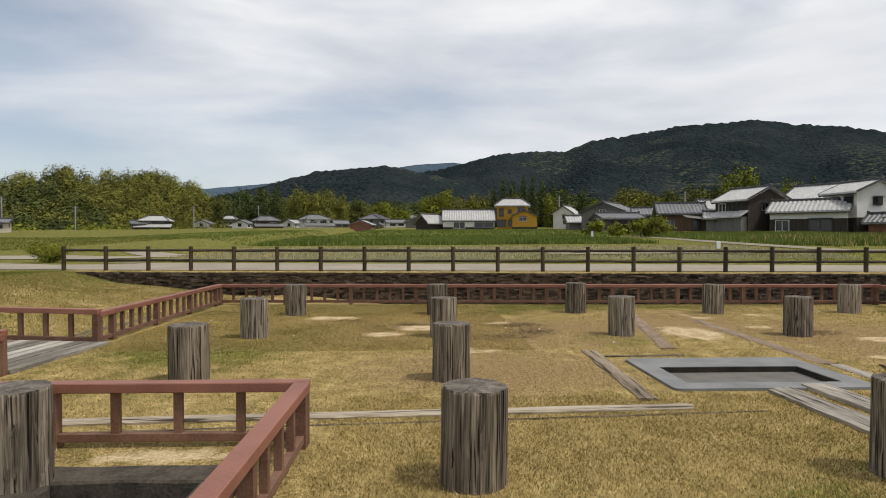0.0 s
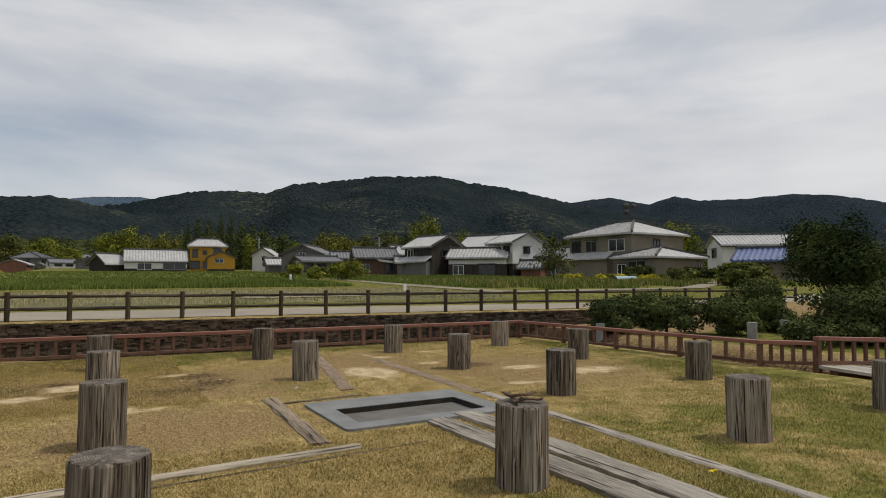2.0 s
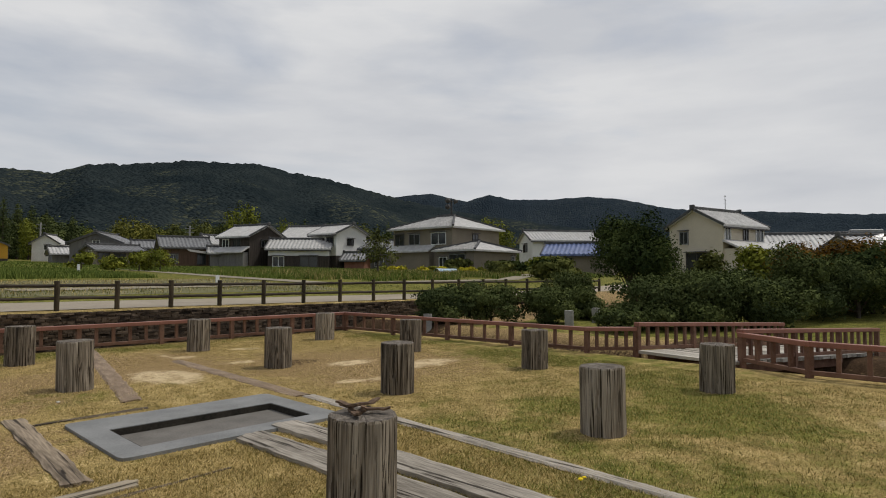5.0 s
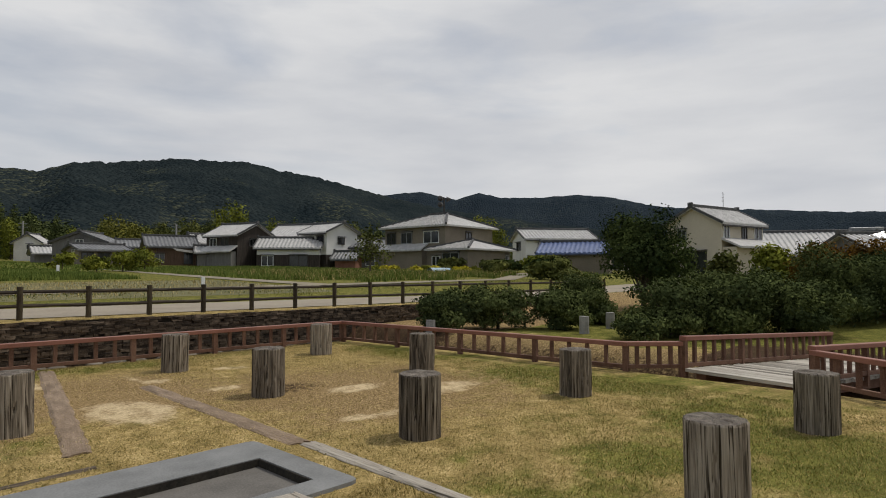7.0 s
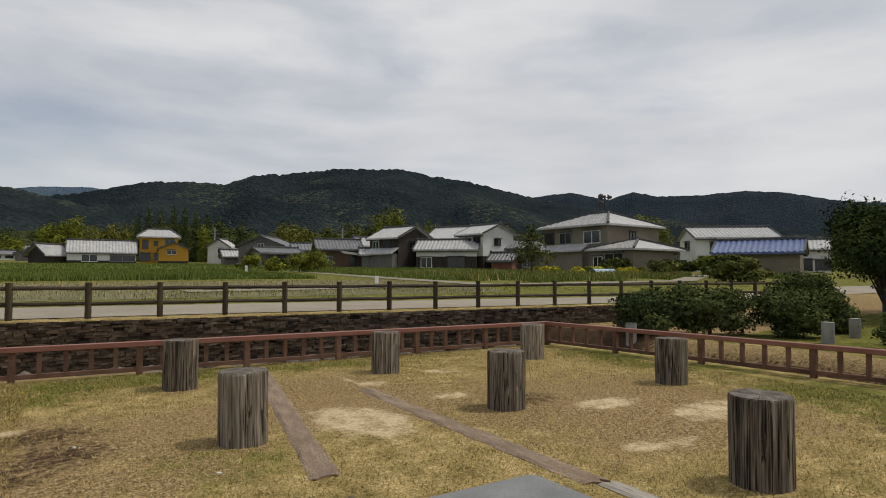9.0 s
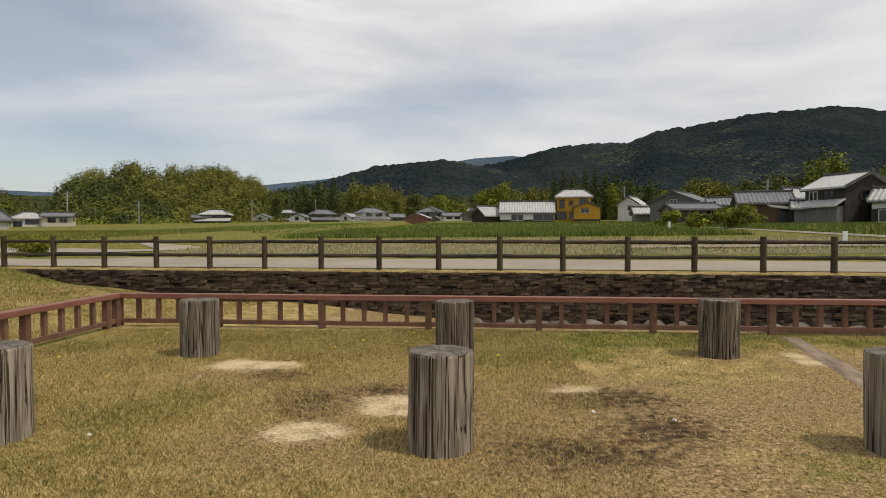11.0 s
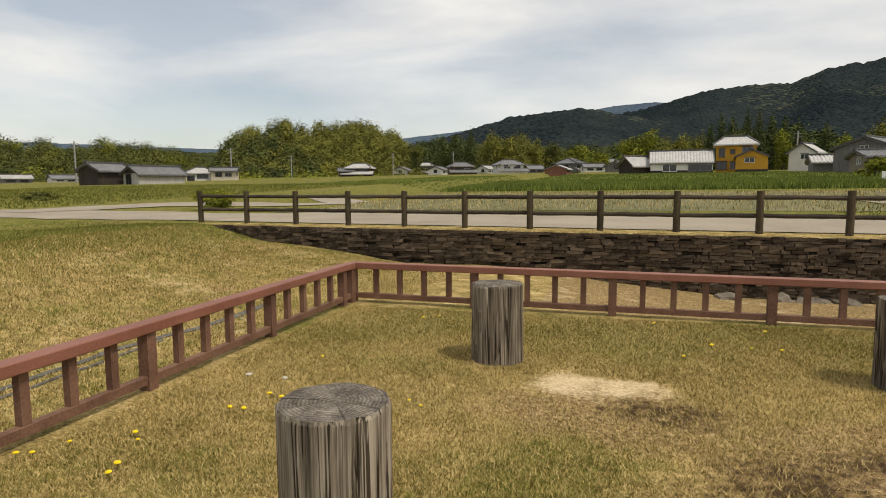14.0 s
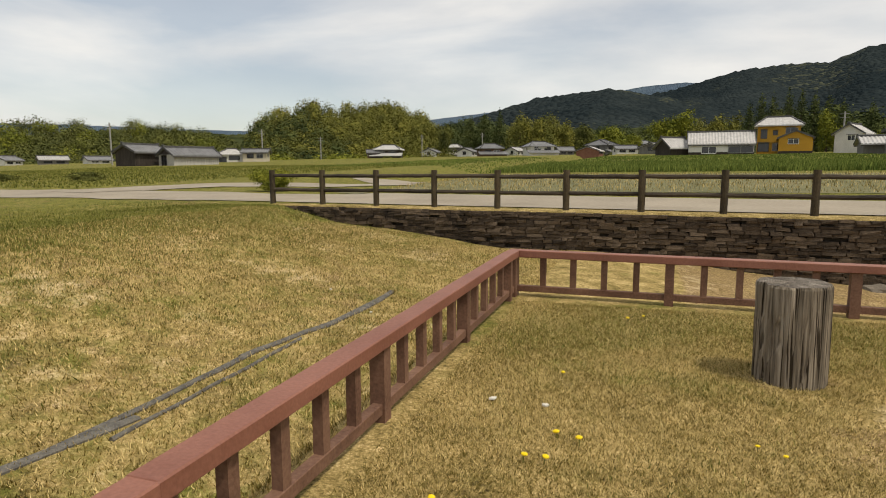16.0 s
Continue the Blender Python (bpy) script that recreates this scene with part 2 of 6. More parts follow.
def leafmat(name, dark, light):
    """Leaf colour that changes from leaf to leaf and, by the attribute tone, from bough to bough."""
    m = material(name, dark, light, 0.35, 3.0, 1.0, 0, island=0.28, contrast=(0.25, 0.75), spec=0.0)
    n, l = m.node_tree.nodes, m.node_tree.links
    b = n["Principled BSDF"]
    base = b.inputs["Base Color"].links[0].from_socket
    at, r, mx = n.new("ShaderNodeAttribute"), n.new("ShaderNodeValToRGB"), n.new("ShaderNodeMix")
    at.attribute_name = "tone"
    r.color_ramp.elements[0].color, r.color_ramp.elements[1].color = (0.50, 0.54, 0.60, 1), (1.0, 0.97, 0.85, 1)
    mx.data_type, mx.blend_type = "RGBA", "MULTIPLY"
    mx.inputs["Factor"].default_value = 1.0
    l.new(at.outputs["Fac"], r.inputs["Fac"])
    l.new(base, mx.inputs[6])
    l.new(r.outputs["Color"], mx.inputs[7])
    l.new(mx.outputs[2], b.inputs["Base Color"])
    return m


LEAFDARK = leafmat("dark_green_leaf", (0.024, 0.040, 0.014), (0.105, 0.130, 0.044))
LEAFHOLLY = leafmat("holly_green_leaf", (0.030, 0.044, 0.016), (0.175, 0.205, 0.078))
LEAFMID = leafmat("mid_green_leaf", (0.06, 0.072, 0.022), (0.21, 0.215, 0.068))
LEAFFRESH = leafmat("fresh_green_leaf", (0.10, 0.118, 0.018), (0.33, 0.34, 0.06))
# LEAFDARK made lighter for far trees, haze put into the leaf colour
LEAFWOOD = leafmat("hazed_woodland_leaf", (0.036, 0.052, 0.020), (0.150, 0.172, 0.064))
LEAFRED = leafmat("orange_young_leaf", (0.10, 0.055, 0.012), (0.33, 0.17, 0.035))
BAMBOO = leafmat("bamboo_leaf", (0.100, 0.108, 0.026), (0.32, 0.300, 0.076))
LEAFYELLOW = leafmat("yellow_blossom", (0.40, 0.34, 0.02), (0.75, 0.66, 0.08))
PETAL = material("dandelion_yellow", (0.75, 0.52, 0.01), (0.9, 0.68, 0.02), 20, 80, 0.8, 0)
WHITEM = material("white_paint", (0.62, 0.62, 0.60), (0.8, 0.8, 0.78), 4, 30, 0.7, 0.05)
CANDY = material("powder_blue_sheet", (0.30, 0.42, 0.50), (0.45, 0.56, 0.62), 4, 20, 0.6, 0.1)


def ridge_material(name, dark, light, patch):
    m = material(name, dark, light, 0.006, 0.05, 0.95, 0, contrast=(0.36, 0.64))
    n, l = m.node_tree.nodes, m.node_tree.links
    b = n["Principled BSDF"]
    b.inputs["Specular IOR Level"].default_value = 0.0
    co = n.new("ShaderNodeTexCoord")
    v = n.new("ShaderNodeTexVoronoi")
    v.inputs["Scale"].default_value = 0.12
    l.new(co.outputs["Object"], v.inputs["Vector"])
    big = n.new("ShaderNodeTexNoise")
    big.inputs["Scale"].default_value, big.inputs["Detail"].default_value = 0.0045, 6
    l.new(co.outputs["Object"], big.inputs["Vector"])
    rr = n.new("ShaderNodeValToRGB")
    rr.color_ramp.elements[0].position, rr.color_ramp.elements[1].position = 0.52, 0.60
    l.new(big.outputs["Fac"], rr.inputs["Fac"])
    mul = n.new("ShaderNodeMath")
    mul.operation = "MULTIPLY"
    sp = n.new("ShaderNodeSeparateColor")
    l.new(v.outputs["Color"], sp.inputs["Color"])
    cell = n.new("ShaderNodeMapRange")
    cell.inputs["From Min"].default_value, cell.inputs["From Max"].default_value = 0.62, 0.95
    l.new(sp.outputs["Red"], cell.inputs["Value"])
    l.new(cell.outputs["Result"], mul.inputs[0])
    l.new(rr.outputs["Color"], mul.inputs[1])
    mx = n.new("ShaderNodeMix")
    mx.data_type = "RGBA"
    base = b.inputs["Base Color"].links[0].from_socket
    l.new(mul.outputs[0], mx.inputs["Factor"])
    l.new(base, mx.inputs[6])
    mx.inputs[7].default_value = (*patch, 1)
    l.new(mx.outputs[2], b.inputs["Base Color"])
    bp = n.new("ShaderNodeBump")
    bp.inputs["Strength"].default_value, bp.inputs["Distance"].default_value = 0.9, 9.0
    bp.invert = True
    l.new(v.outputs["Distance"], bp.inputs["Height"])
    l.new(bp.outputs["Normal"], b.inputs["Normal"])
    return m


# forest colours shifted to blue-grey, which paints in some distance haze
MOUNT = ridge_material("hazed_mountain_forest", (0.015, 0.022, 0.025), (0.034, 0.043, 0.043), (0.078, 0.084, 0.057))
FOOTSTONE = material('pale_footing_stone', (0.07, 0.058, 0.044), (0.26, 0.22, 0.17), 4, 40, 0.9, 0.6, each=0.2)
MOUNTMID = ridge_material("hill_forest", (0.034, 0.044, 0.018), (0.085, 0.092, 0.036), (0.15, 0.15, 0.05))
# distance haze painted in: paler, bluer copies of the forest colours
MOUNTFAR = ridge_material("hazed_far_ridge", (0.026, 0.036, 0.046), (0.036, 0.048, 0.058), (0.048, 0.06, 0.064))
MOUNTBLUE = ridge_material("hazed_farthest_ridge", (0.085, 0.12, 0.165), (0.10, 0.14, 0.18), (0.11, 0.15, 0.18))


def lawn_material():
    """Short dry turf; the attributes bare, brown and green say where it is worn or grows green, the fourth where mud or
    painted ditch shade darkens it.
    """
    m = bpy.data.materials.new("dry_lawn")
    m.use_nodes = True
    n, l = m.node_tree.nodes, m.node_tree.links
    b = n["Principled BSDF"]
    b.inputs["Roughness"].default_value, b.inputs["Specular IOR Level"].default_value = 1.0, 0.04
    co = n.new("ShaderNodeTexCoord")

    def noise_of(scale, detail=5, rough=0.6):
        t = n.new("ShaderNodeTexNoise")
        t.inputs["Scale"].default_value, t.inputs["Detail"].default_value, t.inputs["Roughness"].default_value = scale, detail, rough
        l.new(co.outputs["Object"], t.inputs["Vector"])
        return t.outputs["Fac"]

    def weigh(*pairs):
        total = None
        for sock, k in pairs:
            q = n.new("ShaderNodeMath")
            q.operation = "MULTIPLY_ADD"
            q.inputs[1].default_value = k
            l.new(sock, q.inputs[0])
            q.inputs[2].default_value = 0.0
            if total is not None:
                l.new(total, q.inputs[2])
            total = q.outputs[0]
        return total

    def ramp(fac, *stops):
        r = n.new("ShaderNodeValToRGB")
        r.color_ramp.elements[0].position, r.color_ramp.elements[0].color = stops[0][0], (*stops[0][1], 1)
        r.color_ramp.elements[1].position, r.color_ramp.elements[1].color = stops[-1][0], (*stops[-1][1], 1)
        for pos, c in stops[1:-1]:
            r.color_ramp.elements.new(pos).color = (*c, 1)
        l.new(fac, r.inputs["Fac"])
        return r.outputs["Color"]

    fibre = noise_of(150, 4, 0.7)
    tuft = noise_of(26, 4, 0.65)
    speck = noise_of(62, 3, 0.6)
    grain = weigh((fibre, 0.26), (speck, 0.26), (tuft, 0.24), (noise_of(3.4, 4), 0.24))
    soil = weigh((fibre, 0.25), (speck, 0.40), (tuft, 0.35))
    base = ramp(grain, (0.405, (0.060, 0.042, 0.016)), (0.475, (0.250, 0.188, 0.070)), (0.53, (0.385, 0.280, 0.112)), (0.60, (0.74, 0.57, 0.29)))

    def blend(attr, scale, sharp, under, *stops, fac=None, ragged=1.0):
        at = n.new("ShaderNodeAttribute")
        at.attribute_name = attr
        edge = weigh((noise_of(scale, 9, 0.68), 1.7 * ragged), (speck, 0.5 * ragged), (at.outputs["Fac"], ragged ** 1.5))
        mr = n.new("ShaderNodeMapRange")
        mr.inputs["From Min"].default_value, mr.inputs["From Max"].default_value = 1.10 * ragged + 0.43 * ragged ** 1.5 - 1.4 * sharp, 1.10 * ragged + 0.43 * ragged ** 1.5 + 1.4 * sharp
        l.new(edge, mr.inputs["Value"])
        mx = n.new("ShaderNodeMix")
        mx.data_type = "RGBA"
        l.new(mr.outputs["Result"], mx.inputs["Factor"])
        l.new(under, mx.inputs[6])
        l.new(ramp(fac or grain, *stops), mx.inputs[7])
        return mx.outputs[2]

    c = blend("green", 3.2, 0.15, base, (0.39, (0.030, 0.036, 0.008)), (0.50, (0.135, 0.135, 0.030)), (0.61, (0.34, 0.30, 0.085)))
    c = blend("brown", 3.6, 0.13, c, (0.40, (0.045, 0.028, 0.013)), (0.47, (0.205, 0.138, 0.062)), (0.53, (0.310, 0.215, 0.102)), (0.60, (0.54, 0.40, 0.215)), fac=soil)
    # dark soil colour, for mud and for the shade painted in the ditches
    c = blend("mud_shade", 11.0, 0.13, c, (0.40, (0.022, 0.014, 0.009)), (0.60, (0.105, 0.066, 0.038)))
    c = blend("bare", 3.4, 0.30, c, (0.40, (0.42, 0.32, 0.18)), (0.60, (0.68, 0.54, 0.335)), fac=weigh((tuft, 0.5), (speck, 0.5)), ragged=2.0)
    l.new(c, b.inputs["Base Color"])
    bp = n.new("ShaderNodeBump")
    bp.inputs["Strength"].default_value, bp.inputs["Distance"].default_value = 0.9, 0.015
    l.new(grain, bp.inputs["Height"])
    l.new(bp.outputs["Normal"], b.inputs["Normal"])
    return m


LAWN = lawn_material()

# ---- building helpers ----


def mesh_of(name, verts, faces, mat, smooth=False):
    me = bpy.data.meshes.new(name)
    me.from_pydata(verts, [], faces)
    for mm in (mat if isinstance(mat, (list, tuple)) else [mat]):
        me.materials.append(mm)
    if smooth:
        me.shade_smooth()
    me.update()
    return me


def part(name, bm, mat, parent, label=""):
    me = bpy.data.meshes.new(name)
    bmesh.ops.recalc_face_normals(bm, faces=bm.faces)
    bm.to_mesh(me)
    bm.free()
    me.materials.append(mat)
    ob = new(name, me)
    ob.parent = parent
    return tagged(ob, label)


def thing(name, m, label, category, group="", kind=""):
    ob = new(name)
    ob.empty_display_size = 0.1
    ob.matrix_world = m
    return tagged(ob, label, category, group, kind)


def box(bm, x0, x1, y0, y1, z0, z1, m=None, bevel=0.0):
    v = [bm.verts.new(p) for p in ((x0, y0, z0), (x1, y0, z0), (x1, y1, z0), (x0, y1, z0), (x0, y0, z1), (x1, y0, z1), (x1, y1, z1), (x0, y1, z1))]
    fs = [bm.faces.new([v[i] for i in q]) for q in ((3, 2, 1, 0), (4, 5, 6, 7), (0, 1, 5, 4), (1, 2, 6, 5), (2, 3, 7, 6), (3, 0, 4, 7))]
    if bevel:
        es = {e for f in fs for e in f.edges}
        r = bmesh.ops.bevel(bm, geom=list(es), offset=bevel, segments=1, affect="EDGES", profile=0.5)
        v = list({w for f in r["faces"] for w in f.verts} | {w for w in v if w.is_valid})
    if m is not None:
        bmesh.ops.transform(bm, matrix=m, verts=v)
    return bm


def bar(p, q, w, h, bevel=0.0, over=0.0):
    """A squared timber from p to q (centres of its ends)."""
    p, q = Vector(p), Vector(q)
    d = q - p
    L = d.length
    bm = bmesh.new()
    box(bm, -over, L + over, -w / 2, w / 2, -h / 2, h / 2, None, bevel)
    x = d.normalized()
    y = Vector((0, 0, 1)).cross(x).normalized()
    z = x.cross(y)
    m = Matrix((x, y, z)).transposed().to_4x4()
    m.translation = p
    bmesh.ops.transform(bm, matrix=m, verts=bm.verts)
    return bm


def round_bar(p, q, r, segs=10, wob=0.0, seed=0):
    p, q = Vector(p), Vector(q)
    d = q - p
    n = 8 if wob else 2
    rng = random.Random(seed)
    rot = d.to_track_quat("Z", "Y").to_matrix()
    vs, fs = [], []
    for i in range(n):
        c = p.lerp(q, i / (n - 1))
        rr = r * (1 + (rng.uniform(-wob, wob)))
        off = Vector((rng.uniform(-wob, wob), rng.uniform(-wob, wob), 0)) * r
        for k in range(segs):
            a = 2 * math.pi * k / segs
            vs.append(c + rot @ (Vector((math.cos(a), math.sin(a), 0)) * rr + off))
    for i in range(n - 1):
        for k in range(segs):
            fs.append((i * segs + k, i * segs + (k + 1) % segs, (i + 1) * segs + (k + 1) % segs, (i + 1) * segs + k))
    fs.append(tuple(range(segs))[::-1])
    fs.append(tuple((n - 1) * segs + k for k in range(segs)))
    bm = bmesh.new()
    bv = [bm.verts.new(v) for v in vs]
    for f in fs:
        bm.faces.new([bv[i] for i in f])
    return bm


def joined(*bms):
    out = bmesh.new()
    for b in bms:
        me = bpy.data.meshes.new("tmp")
        b.to_mesh(me)
        b.free()
        out.from_mesh(me)
        bpy.data.meshes.remove(me)
    return out


def smoothstep(a, b, x):
    t = min(1.0, max(0.0, (x - a) / (b - a)))
    return t * t * (3 - 2 * t)


def n2(x, y, s, o=0.0):
    return noise.noise((x * s + o, y * s - o, o))


# ---- the ground ----


def rail_north(x):
    return 10.17 - 0.0375 * (x + 4.82)


def fence_y(x):
    return 17.43 - 0.0815 * (x + 12.4)


def wall_y(x):
    return fence_y(x) - 0.30


def plain(x, y):
    return 0.0063 * x + 0.0246 * y


BAY = 2.74
PIT = (-2.55, -1.62, -2.4, 0.02)
BASIN_IN = (2.38, 3.98, 2.36, 3.12)


def ground_z(x, y):
    far = min(plain(x, y), 14.0) if y > 0 else max(0.0063 * x, -2.0) * 0.3
    if math.hypot(x, y) > 400:
        far = min(far, 8.0)
    if PIT[0] <= x <= PIT[1] and PIT[2] <= y <= PIT[3]:
        return -0.5
    if BASIN_IN[0] <= x <= BASIN_IN[1] and BASIN_IN[2] <= y <= BASIN_IN[3]:
        return -0.22
    if y > wall_y(x) + 0.30 and x > -12.4:
        return 0.36 + (far - 0.36) * max(smoothstep(18.5, 26, y), smoothstep(26, 45, x))
    rough = 0.05 * n2(x, y, 0.5) + 0.02 * n2(x, y, 1.7, 3)
    lawn = 0.012 * n2(x, y, 0.35, 5)
    # bank and ditch to the west and north-west
    bank = 0.36 + (far - 0.36) * smoothstep(-14, -24, x) if x < -12 else 0.38 - 0.78 * smoothstep(-11.6, -6.0, x)
    if x < -5:
        steep = 0.38 - 0.42 * smoothstep(-12.3, -9.9, x) - 0.34 * smoothstep(-10.6, -5.5, x)
        bank += (min(bank, steep) - bank) * smoothstep(12.0, 15.5, y) * smoothstep(-24.0, -15.0, x)
    edge_w = smoothstep(-4.92, -5.6, x)
    north = smoothstep(0.06, 1.5, y - rail_north(x))
    edge_w = max(edge_w, north)
    # moat floor to the north
    dn = y - rail_north(x)
    floor_n = -0.38 - 0.40 * smoothstep(-5.0, 0.5, x)
    cut_n = smoothstep(0.06, 1.5, dn)
    # moat to the east
    cut_e = smoothstep(10.42, 11.2, x)
    bank_e = -0.22 + (far + 0.22) * smoothstep(19, 30, x)
    east = -1.25 + (1.25 + bank_e) * smoothstep(13.2, 14.8, x)
    z = lawn
    if dn > 0:
        nz = floor_n if x > -4.9 else bank
        if x > -4.9:
            nz = max(nz, min(bank, 0.38)) if x < -4 else nz
        z = z + (nz - z) * cut_n
    if x < -4.92:
        z = lawn + (bank - lawn) * edge_w
    if x > 10.5:
        zb = east if dn < 1.5 or x > 14 else min(east, floor_n)
        z = z + (zb - z) * cut_e
    outside = dn > 0.3 or x < -5.2 or x > 10.7
    return z + (rough if outside else 0)


def spaced(lo, hi, step, extra):
    a = list(np.arange(lo, hi + 1e-6, step))
    for e in extra:
        a += [e - 0.004, e + 0.004]
    g = 0.4
    x = hi
    while x < 4200:
        x += g
        g *= 1.13
        a.append(x)
    g, x = 0.4, lo
    while x > -4200:
        x -= g
        g *= 1.13
        a.append(x)
    return sorted(a)


def spot(x, y, cx, cy, rx, ry):
    return max(0.0, 1 - ((x - cx) / rx) ** 2 - ((y - cy) / ry) ** 2)


BARE = ((-2.0, 7.72, 0.66, 0.30), (-0.32, 6.40, 0.46, 0.42), (-0.95, 5.85, 0.45, 0.30), (3.95, 5.75, 0.60, 0.95), (4.95, 7.45, 0.26, 0.22), (4.72, 7.9, 0.10, 0.5), (7.35, 4.25, 0.95, 0.45), (6.6, 5.1, 0.6, 0.30), (5.7, 3.75, 0.6, 0.24),
        (6.2, 7.9, 0.4, 0.2), (-2.1, 0.42, 0.8, 0.2), (7.7, -1.75, 0.35, 0.14), (5.3, 6.3, 0.28, 0.2), (1.0, 6.95, 0.35, 0.16), (-1.6, 7.85, 0.3, 0.12), (3.6, 8.3, 0.2, 0.5), (0.3, 4.4, 0.5, 0.25))
BROWN = ((1.2, 5.9, 2.4, 1.9), (-0.4, 6.6, 1.6, 1.2), (-0.9, 5.6, 1.0, 0.9), (6.6, 5.0, 2.7, 2.7), (4.2, 7.0, 1.8, 2.4), (-7.6, 8.0, 1.6, 4.0), (-8.4, 12.0, 2.0, 2.5), (2.6, 6.6, 1.2, 1.0), (0.5, 3.2, 2.2, 1.5), (-1.9, 7.3, 1.1, 0.7))
GREEN = ((-3.4, 4.4, 1.9, 2.6), (-3.6, 9.0, 1.6, 1.6), (3.8, -1.6, 2.4, 2.8), (6.8, 0.2, 3.4, 2.4), (9.2, 2.6, 1.6, 3.6), (2.2, -1.2, 1.2, 1.4), (0.4, 9.4, 9.0, 0.8), (-11.5, 10.0, 3.6, 6.0), (9.6, 7.0, 0.9, 3.0), (18.0, 6.0, 7.0, 6.0), (2.4, 5.0, 0.7, 0.6), (-1.6, 9.0, 1.0, 0.8), (-2.2, 6.4, 0.6, 0.9), (0.6, 8.6, 1.4, 0.9))
MUD = ((-0.55, 6.85, 0.62, 0.30), (-1.6, 7.35, 0.55, 0.35), (1.2, 6.65, 0.95, 0.5), (0.85, 5.5, 0.9, 0.55), (1.5, 6.0, 0.7, 0.5), (-1.1, 6.5, 0.6, 0.6), (5.9, 5.7, 0.7, 0.4))


def lawn_masks(x, y):
    w = 0.18 * n2(x, y, 1.1, 9), 0.18 * n2(x, y, 1.1, 17)
    px, py = x + w[0], y + w[1]
    bare = min(0.52, max(spot(px, py, *s) for s in BARE) * 0.78)
    brown = max(spot(px, py, *s) for s in BROWN) * (0.85 + 0.35 * n2(x, y, 1.0, 27))
    green = max(spot(px, py, *s) for s in GREEN) * (0.50 + 0.55 * n2(x, y, 0.8, 21) + 0.35 * n2(x, y, 2.1, 23)) * 1.1 + 0.12
    near = max(0.0, 1 - math.hypot(x - BAY * round(x / BAY), y - BAY * round(y / BAY)) / 0.42) if -4 < x < 9 and -4 < y < 9 else 0.0
    brown = max(brown, 0.75 * near)
    if x < -5.2:
        brown = 0.16 + 0.3 * n2(x, y, 0.6, 2)
        bare = max(bare, 0.16 + 0.34 * n2(x, y, 0.75, 4)) if y < 16 and x > -11.5 else bare
        green = 0.62 if x < -10.5 else 0.34 + 0.3 * n2(x, y, 0.9, 31)
    if y > 18 or x > 16 or x < -16 or y < -12:
        green = 0.75
    if dist_moat(x, y):
        green, brown, bare = 0.05, 0.62, (0.20 + 0.3 * n2(x, y, 0.8, 6) if x < 4.5 else 0.0)
    # ditches: wet mud plus painted shade of their depth and the bushes beyond
    ditch_e = smoothstep(10.4, 10.9, x) * (1 - (smoothstep(13.8, 14.8, x) if y > 3.5 else smoothstep(16.6, 18.2, x))) if y < 11 else 0.0
    ditch_n = smoothstep(0.7, 1.6, y - rail_north(x)) * smoothstep(4.5, 7.0, x) if y < wall_y(x) + 0.2 and x < 15 else 0.0
    wet = max(spot(px, py, *s) for s in MUD) * 0.56
    return bare, brown, green, max(0.75 * max(ditch_e, ditch_n), wet)


def dist_moat(x, y):
    return (x > 11 and x < 15 and y < 12) or (y > rail_north(x) + 0.8 and y < wall_y(x) and x > -3)


gx = spaced(-14.0, 17.0, 0.14, (PIT[0], PIT[1], BASIN_IN[0], BASIN_IN[1]))
gy = spaced(-5.0, 19.0, 0.14, (PIT[2], PIT[3], BASIN_IN[2], BASIN_IN[3]))
gv, masks = [], []
for y in gy:
    for x in gx:
        gv.append((x, y, ground_z(x, y)))
        masks.append(lawn_masks(x, y))
W = len(gx)
gf = [(j * W + i, j * W + i + 1, (j + 1) * W + i + 1, (j + 1) * W + i) for j in range(len(gy) - 1) for i in range(W - 1)]
gm = mesh_of("ground", gv, gf, LAWN, True)
for k, key in enumerate(("bare", "brown", "green", "mud_shade")):
    at = gm.attributes.new(key, "FLOAT", "POINT")
    at.data.foreach_set("value", [q[k] for q in masks])
GX, GY = np.array(gx), np.array(gy)
GZ = np.array([v[2] for v in gv]).reshape(len(gy), W)
GM = np.array(masks).reshape(len(gy), W, 4)


def sample(field, x, y):
    """Value of a field of the ground grid at arrays x, y."""
    i = np.clip(np.searchsorted(GX, x) - 1, 0, W - 2)
    j = np.clip(np.searchsorted(GY, y) - 1, 0, len(GY) - 2)
    u = (x - GX[i]) / (GX[i + 1] - GX[i])
    v = (y - GY[j]) / (GY[j + 1] - GY[j])
    if field.ndim == 3:
        u, v = u[:, None], v[:, None]
    return (field[j, i] * (1 - u) + field[j, i + 1] * u) * (1 - v) + (field[j + 1, i] * (1 - u) + field[j + 1, i + 1] * u) * v


ground = tagged(new("ground", gm), "dry yellow-green mown lawn with worn sandy patches", "ground", kind="structure")


